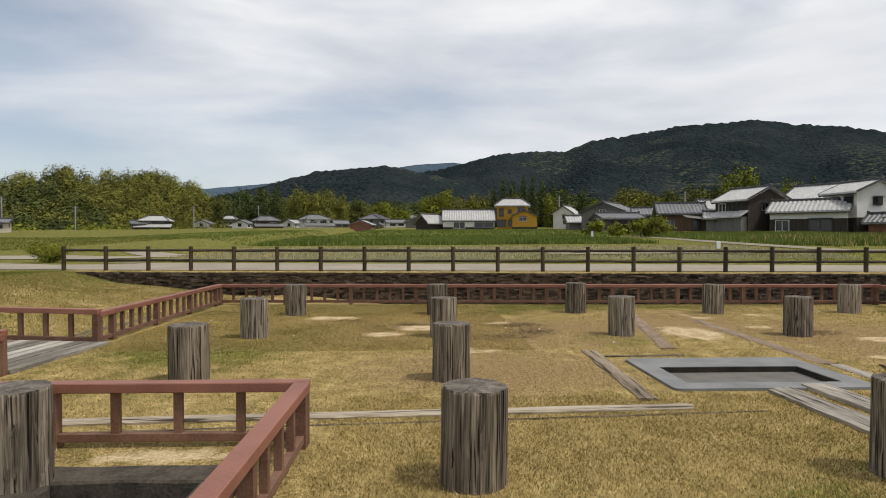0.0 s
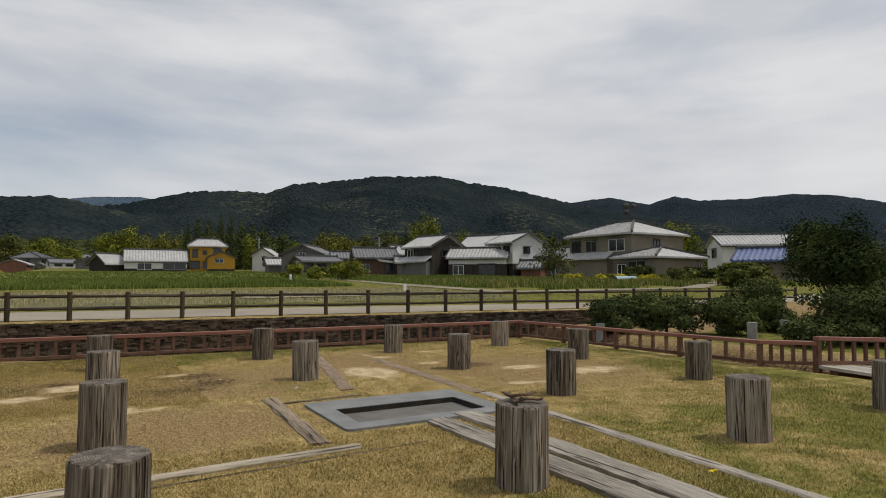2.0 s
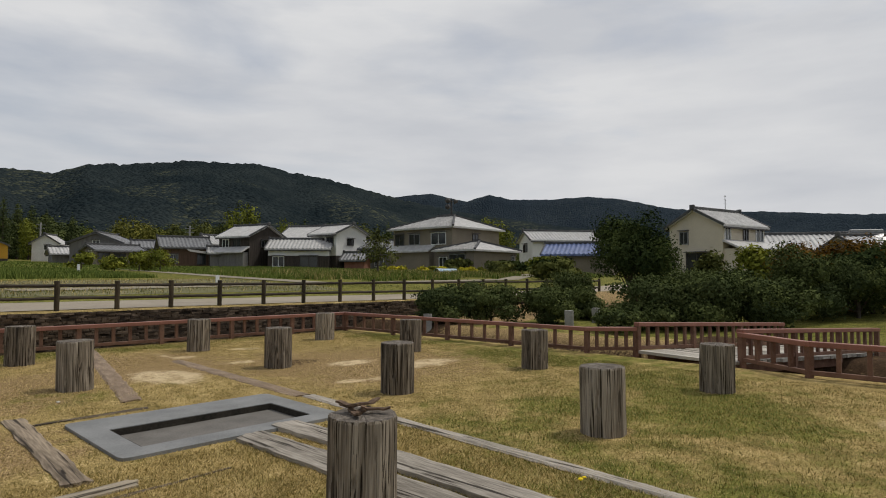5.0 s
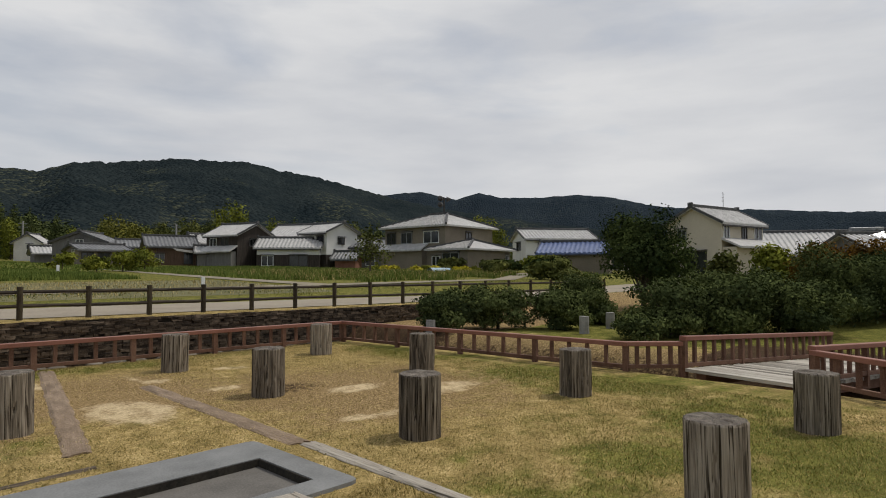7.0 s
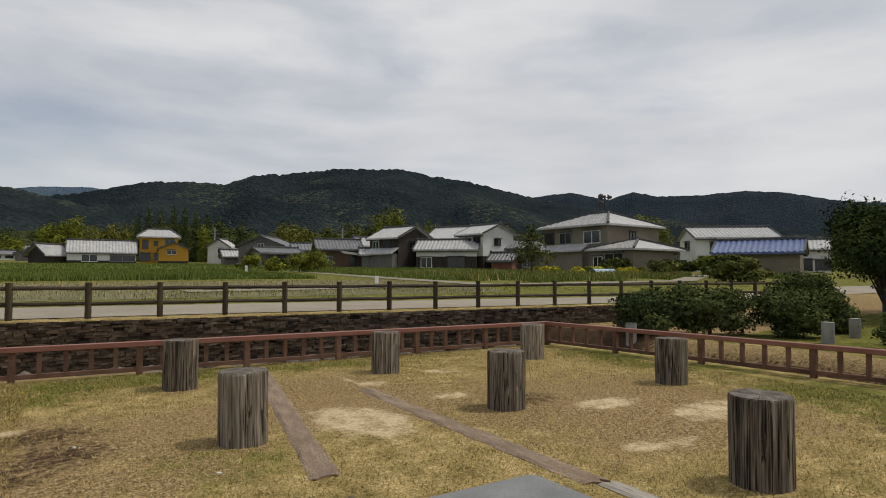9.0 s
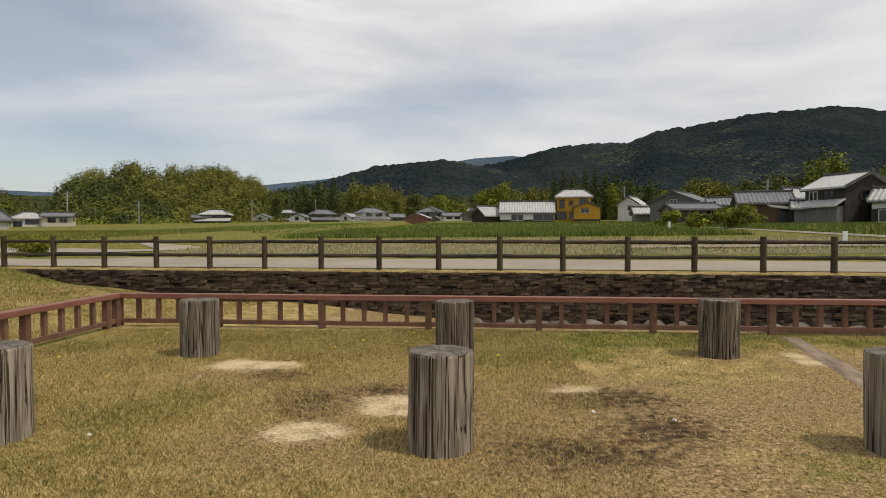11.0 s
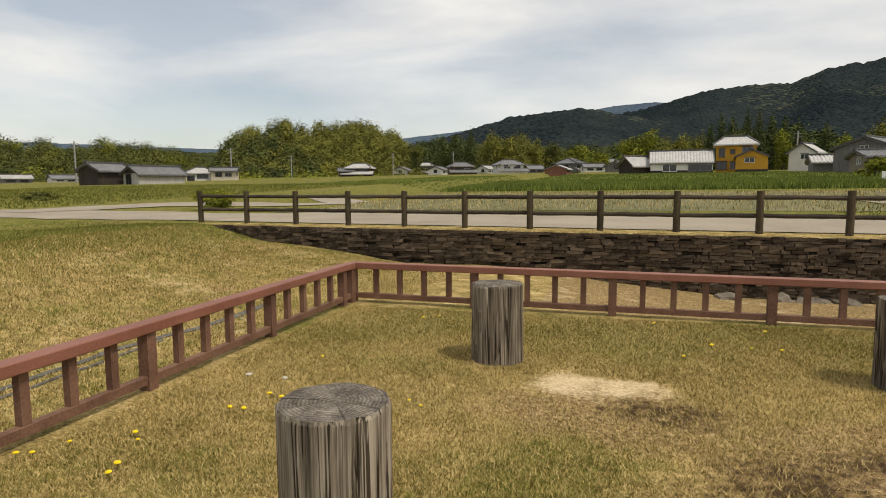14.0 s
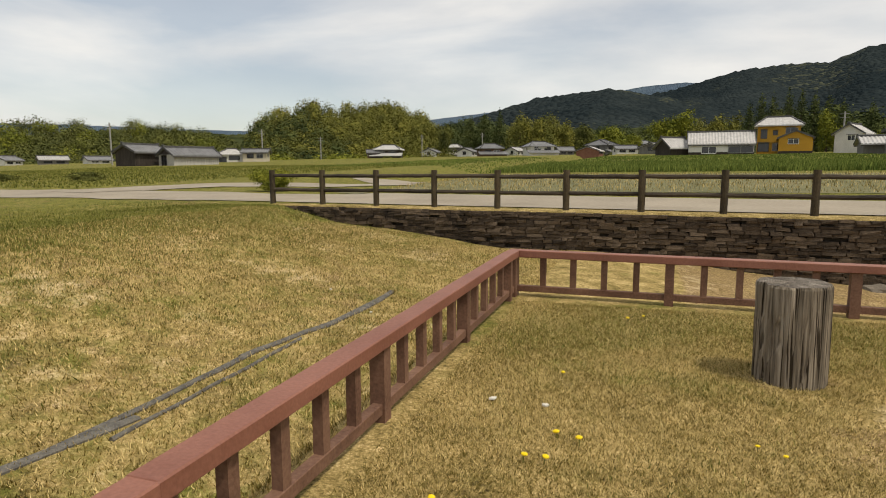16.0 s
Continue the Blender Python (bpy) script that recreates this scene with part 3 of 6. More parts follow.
def strip(name, label, points, width, mat, lift=0.02, category="road"):
    """A flat way along points (x, y), lying on the land."""
    vs, fs = [], []
    P = [Vector(p) for p in points]
    fine = []
    for a, b in zip(P, P[1:]):
        k = max(1, int((b - a).length / 1.0))
        fine += [a.lerp(b, i / k) for i in range(k)]
    fine.append(P[-1])
    for i, p in enumerate(fine):
        d = (fine[min(i + 1, len(fine) - 1)] - fine[max(i - 1, 0)]).normalized()
        nrm = Vector((-d.y, d.x))
        wv = width(i / (len(fine) - 1)) if callable(width) else width
        for s in (-0.5, -0.4, -0.3, -0.2, -0.1, 0.0, 0.1, 0.2, 0.3, 0.4, 0.5):
            q = p + nrm * (s * wv + 0.08 * n2(p.x, p.y, 0.4, s * 9))
            z = float(sample(GZ, np.array([q.x]), np.array([q.y]))[0]) + lift
            vs += [(q.x, q.y, z)]
        if i:
            for k in range(10):
                o = 11 * (i - 1) + k
                fs.append((o, o + 1, o + 12, o + 11))
    return tagged(new(name, mesh_of(name, vs, fs, mat)), label, category, kind="structure")


strip("road", "pale concrete farm road behind the fence", [(-70, 20.6), (-40, 20.8), (-22, 21.0), (-12, 20.4), (0, 19.4), (10, 18.6), (25, 17.4), (60, 15)], 4.2, ROAD)
strip("road", "pale branch of the farm road", [(-24, 21.5), (-22, 27), (-15, 34), (-20, 40)], 3.0, ROAD, 0.03)
strip("road", "pale farm track between fields", [(-14, 34), (-14, 60), (-16, 110)], 2.2, PATHM, 0.04)
strip("road", "pale farm track beside the green field", [(6, 26.5), (22, 27), (22, 40), (24, 70)], 1.8, PATHM, 0.04)
strip("road", "pale farm track towards the houses", [(22, 27), (40, 28), (60, 40)], 1.8, PATHM, 0.045)
strip("field", "brown stubble rice field", [(-14, 30.5), (0, 30.2), (20, 29.8)], 13.5, FIELD, 0.012, "field")

# ---- log posts ----
POST_R, POST_H = 0.200, 0.595


def log_mesh(seed):
    rng = random.Random(seed)
    SEG, ROWS = 60, 9
    cracks = [(rng.uniform(0, 2 * math.pi), rng.uniform(0.006, 0.024), rng.uniform(0.03, 0.07), rng.uniform(0, 0.5), rng.uniform(0.6, 1.2)) for _ in range(13)]
    vs, fs = [], []
    for j in range(ROWS):
        u = j / (ROWS - 1)
        z = -0.06 + (POST_H + 0.06) * u
        for k in range(SEG):
            a = 2 * math.pi * k / SEG
            r = POST_R * (1 + 0.022 * noise.noise((math.cos(a) * 1.3 + seed, math.sin(a) * 1.3, u * 0.8)))
            r += 0.0025 * math.sin(k * 2.1 + seed) + 0.004 * noise.noise((a * 9, seed, u * 1.5))
            for c, depth, wide, lo, hi in cracks:
                da = (a - c - 0.10 * math.sin(u * 3 + c) + math.pi) % (2 * math.pi) - math.pi
                if lo < u < hi:
                    r -= depth * math.exp(-(da / wide) ** 2)
            if j == ROWS - 1:
                r -= 0.006
                zz = z + 0.006 * noise.noise((a * 2, seed, 1))
            else:
                zz = z
            if j == ROWS - 2:
                zz = POST_H - 0.016
            vs.append((r * math.cos(a), r * math.sin(a), zz))
    for j in range(ROWS - 1):
        for k in range(SEG):
            fs.append((j * SEG + k, j * SEG + (k + 1) % SEG, (j + 1) * SEG + (k + 1) % SEG, (j + 1) * SEG + k))
    side = len(fs)
    base = (ROWS - 1) * SEG
    prev = base
    for f in (0.82, 0.6, 0.35):
        o = len(vs)
        for k in range(SEG):
            x, y, z = vs[base + k]
            a = 2 * math.pi * k / SEG
            dip = sum(0.008 * math.exp(-(((a - c[0] + math.pi) % (2 * math.pi) - math.pi) / 0.07) ** 2) for c in cracks[:6])
            vs.append((x * f, y * f, POST_H + 0.005 * (1 - f) + 0.005 * noise.noise((x * f * 12, y * f * 12, seed)) - dip))
        for k in range(SEG):
            fs.append((prev + k, prev + (k + 1) % SEG, o + (k + 1) % SEG, o + k))
        prev = o
    vs.append((0, 0, POST_H - 0.004))
    for k in range(SEG):
        fs.append((prev + k, prev + (k + 1) % SEG, len(vs) - 1))
    body = mesh_of("log_body", vs[:base + SEG], fs[:side], LOG)
    topv = vs[base:]
    tops = mesh_of("log_end", topv, [tuple(i - base for i in f) for f in fs[side:]], LOGTOP)
    return body, tops


LOGS = [log_mesh(s) for s in range(6)]
OFFSETS = {(1, 2): (0.04, 0.13), (1, 3): (0.04, 0.23), (2, 1): (-0.05, -0.03), (3, 1): (-0.06, -0.08), (-1, 2): (-0.08, 0.06), (3, 3): (0.05, 0.03), (0, 2): (0.02, 0.06)}
SCALES = {(-1, 0): 1.02, (3, 3): 0.95, (3, 2): 0.97, (3, 1): 0.97, (3, 0): 0.96, (2, 3): 0.97, (1, 0): 1.02}
rng = random.Random(4)
for r in range(-1, 4):
    for c in range(-1, 4):
        if (c, r) == (1, 1):
            continue
        s = SCALES.get((c, r), 1.0)
        ox, oy = OFFSETS.get((c, r), (0.0, 0.0))
        x, y = c * BAY + ox, r * BAY + oy
        t = thing("log_post", pose(x, y, 0, rng.uniform(-.8, .8), rng.uniform(-.8, .8), rng.uniform(0, 360)),
                  "weathered grey-brown log post with deep drying cracks", "wooden post", "log posts on the lawn grid")
        t.scale = (1.0, 1.0, s)
        b, e = LOGS[(c * 5 + r * 3) % 6]
        for nm, me in (("trunk_section", b), ("end_grain", e)):
            o = new(nm, me)
            o.parent = t
            if nm == "end_grain":
                tagged(o, "cracked grey end grain")

for k, (dx, dy, a) in enumerate(((0.02, 0.03, 20), (-0.07, -0.02, 70), (0.06, -0.05, 130), (0.0, 0.08, 160), (0.09, 0.05, 10), (-0.05, 0.07, 100))):
    bm = bmesh.new()
    box(bm, -0.085, 0.085, -0.022, 0.022, 0, 0.012)
    bmesh.ops.subdivide_edges(bm, edges=[e for e in bm.edges if abs(e.verts[0].co.x - e.verts[1].co.x) > 0.1], cuts=4)
    for v in bm.verts:
        v.co.z += 1.6 * v.co.x ** 2 + 0.004 * math.sin(v.co.x * 60 + k)
        v.co.y *= 1 - 3.5 * abs(v.co.x)
    me = bpy.data.meshes.new("bark_flake")
    bm.to_mesh(me)
    bm.free()
    me.materials.append(BARK)
    o = new("bark_flake", me)
    o.matrix_world = pose(BAY + dx, dy, POST_H * 1.02 + 0.006 + 0.008 * k, 0, 0, a)
    tagged(o, "curled brown flake of bark lying on a log post", "bark", "bark flakes")

# ---- red-brown low railings ----


def railing(points, label, big_every=1.93, n_small=5, top=0.46, heights=None, name="low_railing", pitch=None):
    """Low railing along points (x, y): square posts, thin balusters, wide top rail, bottom rail."""
    t = thing(name, pose(points[0][0], points[0][1], 0), label, "railing", "low red-brown railings")
    inv = t.matrix_world.inverted()
    zs = heights or [0.0] * len(points)

    def put(nm, bm, mat):
        bmesh.ops.transform(bm, matrix=inv, verts=bm.verts)
        return part(nm, bm, mat, t)
    for i in range(len(points) - 1):
        a, b = Vector((*points[i], zs[i])), Vector((*points[i + 1], zs[i + 1]))
        L = (b - a).length
        n = max(1, round(L / big_every))
        bays = max(1, round(L / n / pitch)) if pitch else n_small
        d = (b - a) / L
        up = Vector((0, 0, 1))
        lift = 0.003 * (i % 2)
        put("top_rail", bar(a + up * (top - 0.035 + lift), b + up * (top - 0.035 + lift), 0.115 + lift, 0.07, 0.006, 0.045), RED)
        put("bottom_rail", bar(a + up * 0.075, b + up * 0.075, 0.055, 0.06, 0.004), REDWORN)
        for k in range(n + 1):
            p = a + d * (L * k / n)
            if k or not i:
                bm = bmesh.new()
                box(bm, -0.040, 0.040, -0.040, 0.040, -0.12, top - 0.07, Matrix.Translation(p) @ Matrix.Rotation(math.atan2(d.y, d.x), 4, "Z"))
                put("post", bm, REDWORN)
            if k < n:
                for q in range(1, bays):
                    p2 = a + d * (L * (k + q / bays) / n)
                    bm = bmesh.new()
                    box(bm, -0.028, 0.028, -0.024, 0.024, 0.105, top - 0.07, Matrix.Translation(p2) @ Matrix.Rotation(math.atan2(d.y, d.x), 4, "Z"))
                    put("baluster", bm, REDWORN)
    return t


NW, NE = (-4.82, 10.17), (9.82, 9.62)
railing([NW, NE], "low red-brown wooden railing with thin balusters along the moat", 1.487, 5, pitch=0.297)
railing([(-4.86, 5.05), (-4.855, 5.43), (-4.825, 9.88), (-4.82, 10.09)], "low red-brown wooden railing beside the grassy bank", 1.487, 5, pitch=0.297)
railing([(9.82, 9.55), (10.32, 3.05), (10.95, 2.42)], "low red-brown wooden railing above the eastern ditch", 1.86, 5)
railing([(10.95, 2.38), (15.9, 1.36)], "red-brown bridge railing with close balusters", 1.55, 6, 0.53, [0.02, -0.20], "bridge_railing")
railing([(10.85, 0.58), (15.8, -0.44)], "red-brown bridge railing with close balusters", 1.55, 6, 0.53, [0.02, -0.20], "bridge_railing")
railing([(10.8, 0.55), (10.1, -0.55), (10.3, -7.5)], "low red-brown wooden railing above the eastern ditch", 1.4, 4, 0.5)
railing([(-4.86, 5.0), (-9.2, 5.3)], "low red-brown railing beside the plank bridge", 1.7, 4, 0.5, [0.0, 0.08])
railing([(-4.86, 3.05), (-9.2, 3.3)], "low red-brown railing beside the plank bridge", 1.7, 4, 0.5, [0.0, 0.08])
railing([(-4.86, 2.98), (-4.95, -6)], "low red-brown wooden railing beside the grassy bank", 1.68, 5)
railing([(-4.7, 0.72), (-1.17, 0.70)], "low red-brown wooden railing round a stone-lined pit", 1.75, 4, 0.47)
railing([(-1.17, 0.63), (-1.2, -3.3), (-2.4, -3.4)], "low red-brown wooden railing round a stone-lined pit", 1.4, 4, 0.47)


def deck(name, label, origin, ang, length, width, z, rise, board=0.16):
    t = thing(name, pose(origin[0], origin[1], z, 0, 0, ang), label, "bridge")
    n = int(length / board)
    for k in range(n):
        bm = bmesh.new()
        box(bm, -board / 2 + 0.012, board / 2 - 0.012, -width / 2 + random.uniform(-.02, .02), width / 2 + random.uniform(-.02, .02), -0.05, 0, pose(k * board + board / 2, 0, rise * k / n + random.uniform(-.004, .004)))
        part("board", bm, DECK, t)
    for s in (-0.75, 0.75):
        part("beam", bar((0.1, s * width / 2, -0.14), (length - 0.1, s * width / 2, -0.14 + rise), 0.16, 0.17), REDWORN, t, "dark bearer under the boards")
    return t


deck("plank_bridge", "weathered grey plank bridge over the eastern ditch", (10.72, 1.5), -11.6, 5.4, 1.75, 0.05, -0.24)
deck("plank_bridge", "weathered grey plank bridge over the western ditch", (-4.72, 4.02), 176, 4.6, 1.85, 0.05, 0.08)

# ---- basin, planks and pit ----
t = thing("stone_basin", pose(0, 0, 0), "shallow blue-grey slab basin sunk in the lawn", "basin")
ox0, ox1, oy0, oy1 = 2.15, 4.22, 2.12, 3.63
ix0, ix1, iy0, iy1 = BASIN_IN


def rounded_corner_rim(name, pts, z0, z1):
    bm = bmesh.new()
    lo = [bm.verts.new((x, y, z0)) for x, y in pts]
    hi = [bm.verts.new((x, y, z1)) for x, y in pts]
    bm.faces.new(hi)
    bm.faces.new(lo[::-1])
    for i in range(len(pts)):
        j = (i + 1) % len(pts)
        bm.faces.new((lo[i], lo[j], hi[j], hi[i]))
    bmesh.ops.bevel(bm, geom=[e for e in bm.edges if all(v.co.z == z1 for v in e.verts)], offset=0.006, segments=1, affect="EDGES")
    return part(name, bm, BASIN, t)


cr = 0.07
rounded_corner_rim("rim_slab", [(ox0, oy0 + cr), (ox0 + 0.02, oy0 + 0.02), (ox0 + cr, oy0), (ix0, oy0), (ix0, oy1), (ox0 + cr, oy1), (ox0 + 0.02, oy1 - 0.02), (ox0, oy1 - cr)], -0.2, 0.03)
rounded_corner_rim("rim_slab", [(ix1, oy0), (ox1 - cr, oy0), (ox1 - 0.02, oy0 + 0.02), (ox1, oy0 + cr), (ox1, oy1 - cr), (ox1 - 0.02, oy1 - 0.02), (ox1 - cr, oy1), (ix1, oy1)], -0.2, 0.03)
rounded_corner_rim("rim_slab", [(ix0, iy1), (ix1, iy1), (ix1, oy1), (ix0, oy1)], -0.2, 0.03)
rounded_corner_rim("rim_slab", [(ix0, oy0), (ix1, oy0), (ix1, iy0), (ix0, iy0)], -0.2, 0.03)
bm = bmesh.new()
box(bm, ix0, ix1, iy0, iy1, -0.2, -0.035)
part("basin_floor", bm, BASINFLOOR, t, "dusty grey-brown basin floor")
# thin near-black strips along the four inner faces
for a, b, c, d in ((ix0 + 0.014, ix1 - 0.014, iy1 - 0.014, iy1 - 0.001), (ix1 - 0.014, ix1 - 0.001, iy0, iy1), (ix0 + 0.001, ix0 + 0.014, iy0, iy1), (ix0 + 0.014, ix1 - 0.014, iy0 + 0.001, iy0 + 0.014)):
    bm = bmesh.new()
    box(bm, a, b, c, d, -0.036, 0.024)
    part("lining", bm, PITDARK, t, "black inner edge")


def plank(x0, y0, x1, y1, w, z=0.03, mat=PLANK, label="weathered split grey-brown plank let into the lawn", seed=0, thick=0.08):
    """A worn plank along its local y."""
    L = math.hypot(x1 - x0, y1 - y0)
    rg = random.Random(seed + int(L * 100))
    bm = bmesh.new()
    N, M = max(4, int(L / 0.12)), 7
    rows = []
    for i in range(N + 1):
        row = []
        for k in range(M):
            u = k / (M - 1) - 0.5
            e = rg.uniform(-0.012, 0.012) if k in (0, M - 1) else 0
            yy = L * i / N + (rg.uniform(-0.05, 0.03) if i in (0, N) else 0)
            g = -0.010 * max(0, noise.noise((u * 18, yy * 0.9, seed))) - (0.014 if k in (0, M - 1) else 0)
            row.append(bm.verts.new((u * w + e, yy, z + g + 0.004 * noise.noise((u * 3, yy * 2, seed)))))
        rows.append(row)
    for i in range(N):
        for k in range(M - 1):
            bm.faces.new((rows[i][k], rows[i][k + 1], rows[i + 1][k + 1], rows[i + 1][k]))
    ext = bmesh.ops.extrude_face_region(bm, geom=bm.faces[:])
    for v in [g for g in ext["geom"] if isinstance(g, bmesh.types.BMVert)]:
        v.co.z -= thick
    bmesh.ops.recalc_face_normals(bm, faces=bm.faces)
    me = bpy.data.meshes.new("plank")
    bm.to_mesh(me)
    bm.free()
    me.materials.append(mat)
    o = new("plank", me)
    o.matrix_world = pose(x0, y0, 0, 0, 0, math.degrees(math.atan2(-(x1 - x0), y1 - y0)))
    return tagged(o, label, "plank", "planks on the lawn")


plank(1.78, 1.82, 1.88, 4.2, 0.18, 0.03, seed=1)
plank(3.02, 4.40, 4.08, 9.6, 0.23, 0.014, KERB, 'flat worn grey-brown plank let into the lawn', seed=2)
plank(4.52, 3.32, 4.66, 7.2, 0.22, 0.014, KERB, seed=3)
plank(4.30, -2.6, 4.56, 3.26, 0.16, 0.02, PALEPLANK, seed=4, label="long narrow pale plank let into the lawn")
plank(2.04, 1.55, -4.6, 1.20, 0.13, 0.035, PALEEDGE, "long pale narrow plank let into the lawn", seed=5)
plank(2.62, 1.42, -3.0, 1.02, 0.035, 0.012, seed=6, label="thin weathered wooden edging strip")
plank(3.29, -2.9, 3.18, 2.06, 0.29, 0.05, PALEPLANK, "pale weathered plank running to the basin", seed=7)
plank(3.60, -2.9, 3.60, 1.15, 0.29, 0.05, PALEPLANK, "pale weathered plank running to the basin", seed=8)
plank(3.64, 1.2, 3.60, 2.2, 0.28, 0.055, PALEPLANK, "pale cracked plank lying over the basin edge", seed=9)
plank(1.95, 3.86, 3.0, 3.92, 0.05, 0.015, seed=10, label="thin weathered wooden edging strip")

t = thing("stone_lined_pit", pose(0, 0, 0), "dark stone-lined pit beside a log post", "pit")
px0, px1, py0, py1 = PIT
for k, (a, b, c, d) in enumerate(((px0 - 0.2, px1 + 0.2, py1 - 0.03, py1 + 0.24), (px1 - 0.03, px1 + 0.22, py0, py1 - 0.04), (px0 - 0.2, px0 + 0.03, py0, py1 - 0.04))):
    bm = bmesh.new()
    box(bm, a, b, c, d, -0.34, 0.035, None, 0.015)
    bmesh.ops.subdivide_edges(bm, edges=bm.edges, cuts=3, use_grid_fill=True)
    for v in bm.verts:
        v.co += Vector((n2(v.co.x, v.co.y, 6, k), n2(v.co.x, v.co.y, 7, k + 5), n2(v.co.x, v.co.y, 5, k + 2))) * 0.018
    part("rim_stone", bm, DARKSTONE, t)
# floor slab in a near-black colour
bm = bmesh.new()
box(bm, px0 + 0.03, px1 - 0.03, py0, py1 - 0.03, -0.52, -0.40)
part("pit_floor", bm, PITDARK, t, "black pit floor")

# ---- round-timber fence on the wall ----
FX0, FN, FSTEP = -12.4, 30, 1.464
fdir = Vector((1, -0.0815, 0)).normalized()
fence = thing("timber_fence", pose(FX0, fence_y(FX0), 0.4), "dark brown round-timber fence with two rails on the stone wall", "fence")
finv = fence.matrix_world.inverted()
prev = None
for k in range(FN):
    p = Vector((FX0, fence_y(FX0), 0)) + fdir * FSTEP * k
    p.z = max(plain(p.x, p.y), 0.28) + 0.0
    topz = 1.215 - 0.001 * k
    bm = round_bar(p - Vector((0, 0, 0.15)), Vector((p.x, p.y, topz)), 0.068, 12, 0.03, k)
    bmesh.ops.transform(bm, matrix=finv, verts=bm.verts)
    part("post", bm, FENCE, fence)
    if prev is not None:
        for zz in (topz - 0.13, topz - 0.47):
            bm = round_bar(Vector((prev.x, prev.y, zz + random.uniform(-.01, .01))), Vector((p.x, p.y, zz + random.uniform(-.01, .01))), 0.043, 8, 0.10, k + int(zz * 10))
            bmesh.ops.transform(bm, matrix=finv, verts=bm.verts)
            part("rail", bm, FENCERAIL, fence)
    prev = p

# ---- hills and mountains ----


def ridge(name, label, dist, depth, crest, mat, foot=-20.0, bump=10.0, seed=0, step=0.35, category="mountain"):
    """A wooded range: crest gives (azimuth, elevation) of its broad summits."""
    az = [c[0] for c in crest]
    vs, fs = [], []
    cols = int((az[-1] - az[0]) / step) + 1
    ROWS = 14
    for i in range(cols):
        a = az[0] + i * step
        e = np.interp(a, az, [c[1] for c in crest])
        ar = radians(a)
        h = dist * math.tan(radians(e + ((-0.12 if a < 18 else -0.28) if dist == 1900 else 0.05))) + 1.4
        for j in range(ROWS):
            u = j / (ROWS - 1)
            d = dist - depth * (1 - u) if j < ROWS - 1 else dist + depth * 0.6
            x, y = d * math.sin(ar), d * math.cos(ar)
            rise = min(1.0, u / 0.93)
            prof = rise ** 1.15 + 0.10 * math.sin(rise * math.pi) * noise.noise((a * 0.22 + seed, rise * 2.2, seed))
            z = foot + (h - foot) * prof
            z += bump * (0.6 * noise.noise((x * 0.006, y * 0.006, seed)) + 0.35 * noise.noise((x * 0.03, y * 0.03, seed))) * min(1, 3 * rise) * (0.25 if j >= ROWS - 2 else 1)
            if j >= ROWS - 2:
                z += bump * 0.22 * noise.noise((a * 3.1, 0.5, seed)) + bump * 0.20 * noise.noise((a * 9.3, 1.5, seed)) * (1 if dist > 1500 else 0.6)
            if j == ROWS - 1:
                z = foot
            vs.append((x, y, z))
    for i in range(cols - 1):
        for j in range(ROWS - 1):
            o = i * ROWS + j
            fs.append((o, o + ROWS, o + ROWS + 1, o + 1))
    return tagged(new(name, mesh_of(name, vs, fs, mat, True)), label, category, kind="structure")


# the two farthest ranges carry their haze in the material colour
ridge("backdrop", "far ridge with blue haze in its colour", 4000, 500, ((-75, 2.2), (-60, 3.0), (-53, 3.3), (-48, 3.35), (-30, 3.0), (-8, 5.5), (-0.5, 6.75), (3, 6.95), (6, 6.6), (20, 6), (40, 5)), MOUNTBLUE, -50, 10, 3)
ridge("backdrop", "wooded range behind the village, haze painted blue-grey", 3200, 700, ((36, 6.0), (41, 7.0), (44.8, 7.4), (48.2, 6.65), (50.3, 7.25), (52.4, 6.8), (56, 6.75), (59.3, 6.95), (62.5, 6.6), (66.7, 5.6), (74.4, 5.1), (80.7, 4.6), (90, 4.2), (115, 3.5)), MOUNTFAR, -40, 14, 7)
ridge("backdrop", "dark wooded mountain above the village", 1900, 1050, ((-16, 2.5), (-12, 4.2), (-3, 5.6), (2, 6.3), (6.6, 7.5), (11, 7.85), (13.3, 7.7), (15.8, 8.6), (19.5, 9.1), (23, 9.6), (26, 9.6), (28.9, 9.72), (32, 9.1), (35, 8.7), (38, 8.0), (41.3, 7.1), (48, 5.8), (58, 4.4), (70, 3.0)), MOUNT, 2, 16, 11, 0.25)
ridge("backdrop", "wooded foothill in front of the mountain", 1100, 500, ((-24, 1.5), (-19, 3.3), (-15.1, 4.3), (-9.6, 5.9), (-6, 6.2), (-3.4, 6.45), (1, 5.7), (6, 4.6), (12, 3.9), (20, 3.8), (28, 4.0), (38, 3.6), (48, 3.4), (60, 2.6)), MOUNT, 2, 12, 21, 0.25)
ridge("backdrop", "low green wooded hill", 520, 220, ((-75, 1.8), (-62, 2.6), (-52, 2.4), (-47.5, 2.8), (-43.8, 3.0), (-37.2, 2.7), (-30, 2.8), (-22, 2.6), (-18, 3.2), (-12, 3.6), (-6, 3.2), (4, 3.0), (14, 3.2), (26, 2.8), (36, 2.6), (50, 2.2), (65, 2.0)), MOUNTMID, 2, 6, 31, 0.25)

# ---- stone wall under the fence ----
WX0, WX1 = -12.35, 30.0
wall = tagged(thing("wall_north", pose(0, 0, 0), "dark dry-stone retaining wall of thin flat stones", "wall"), kind="structure")
bm = bmesh.new()
vs = []
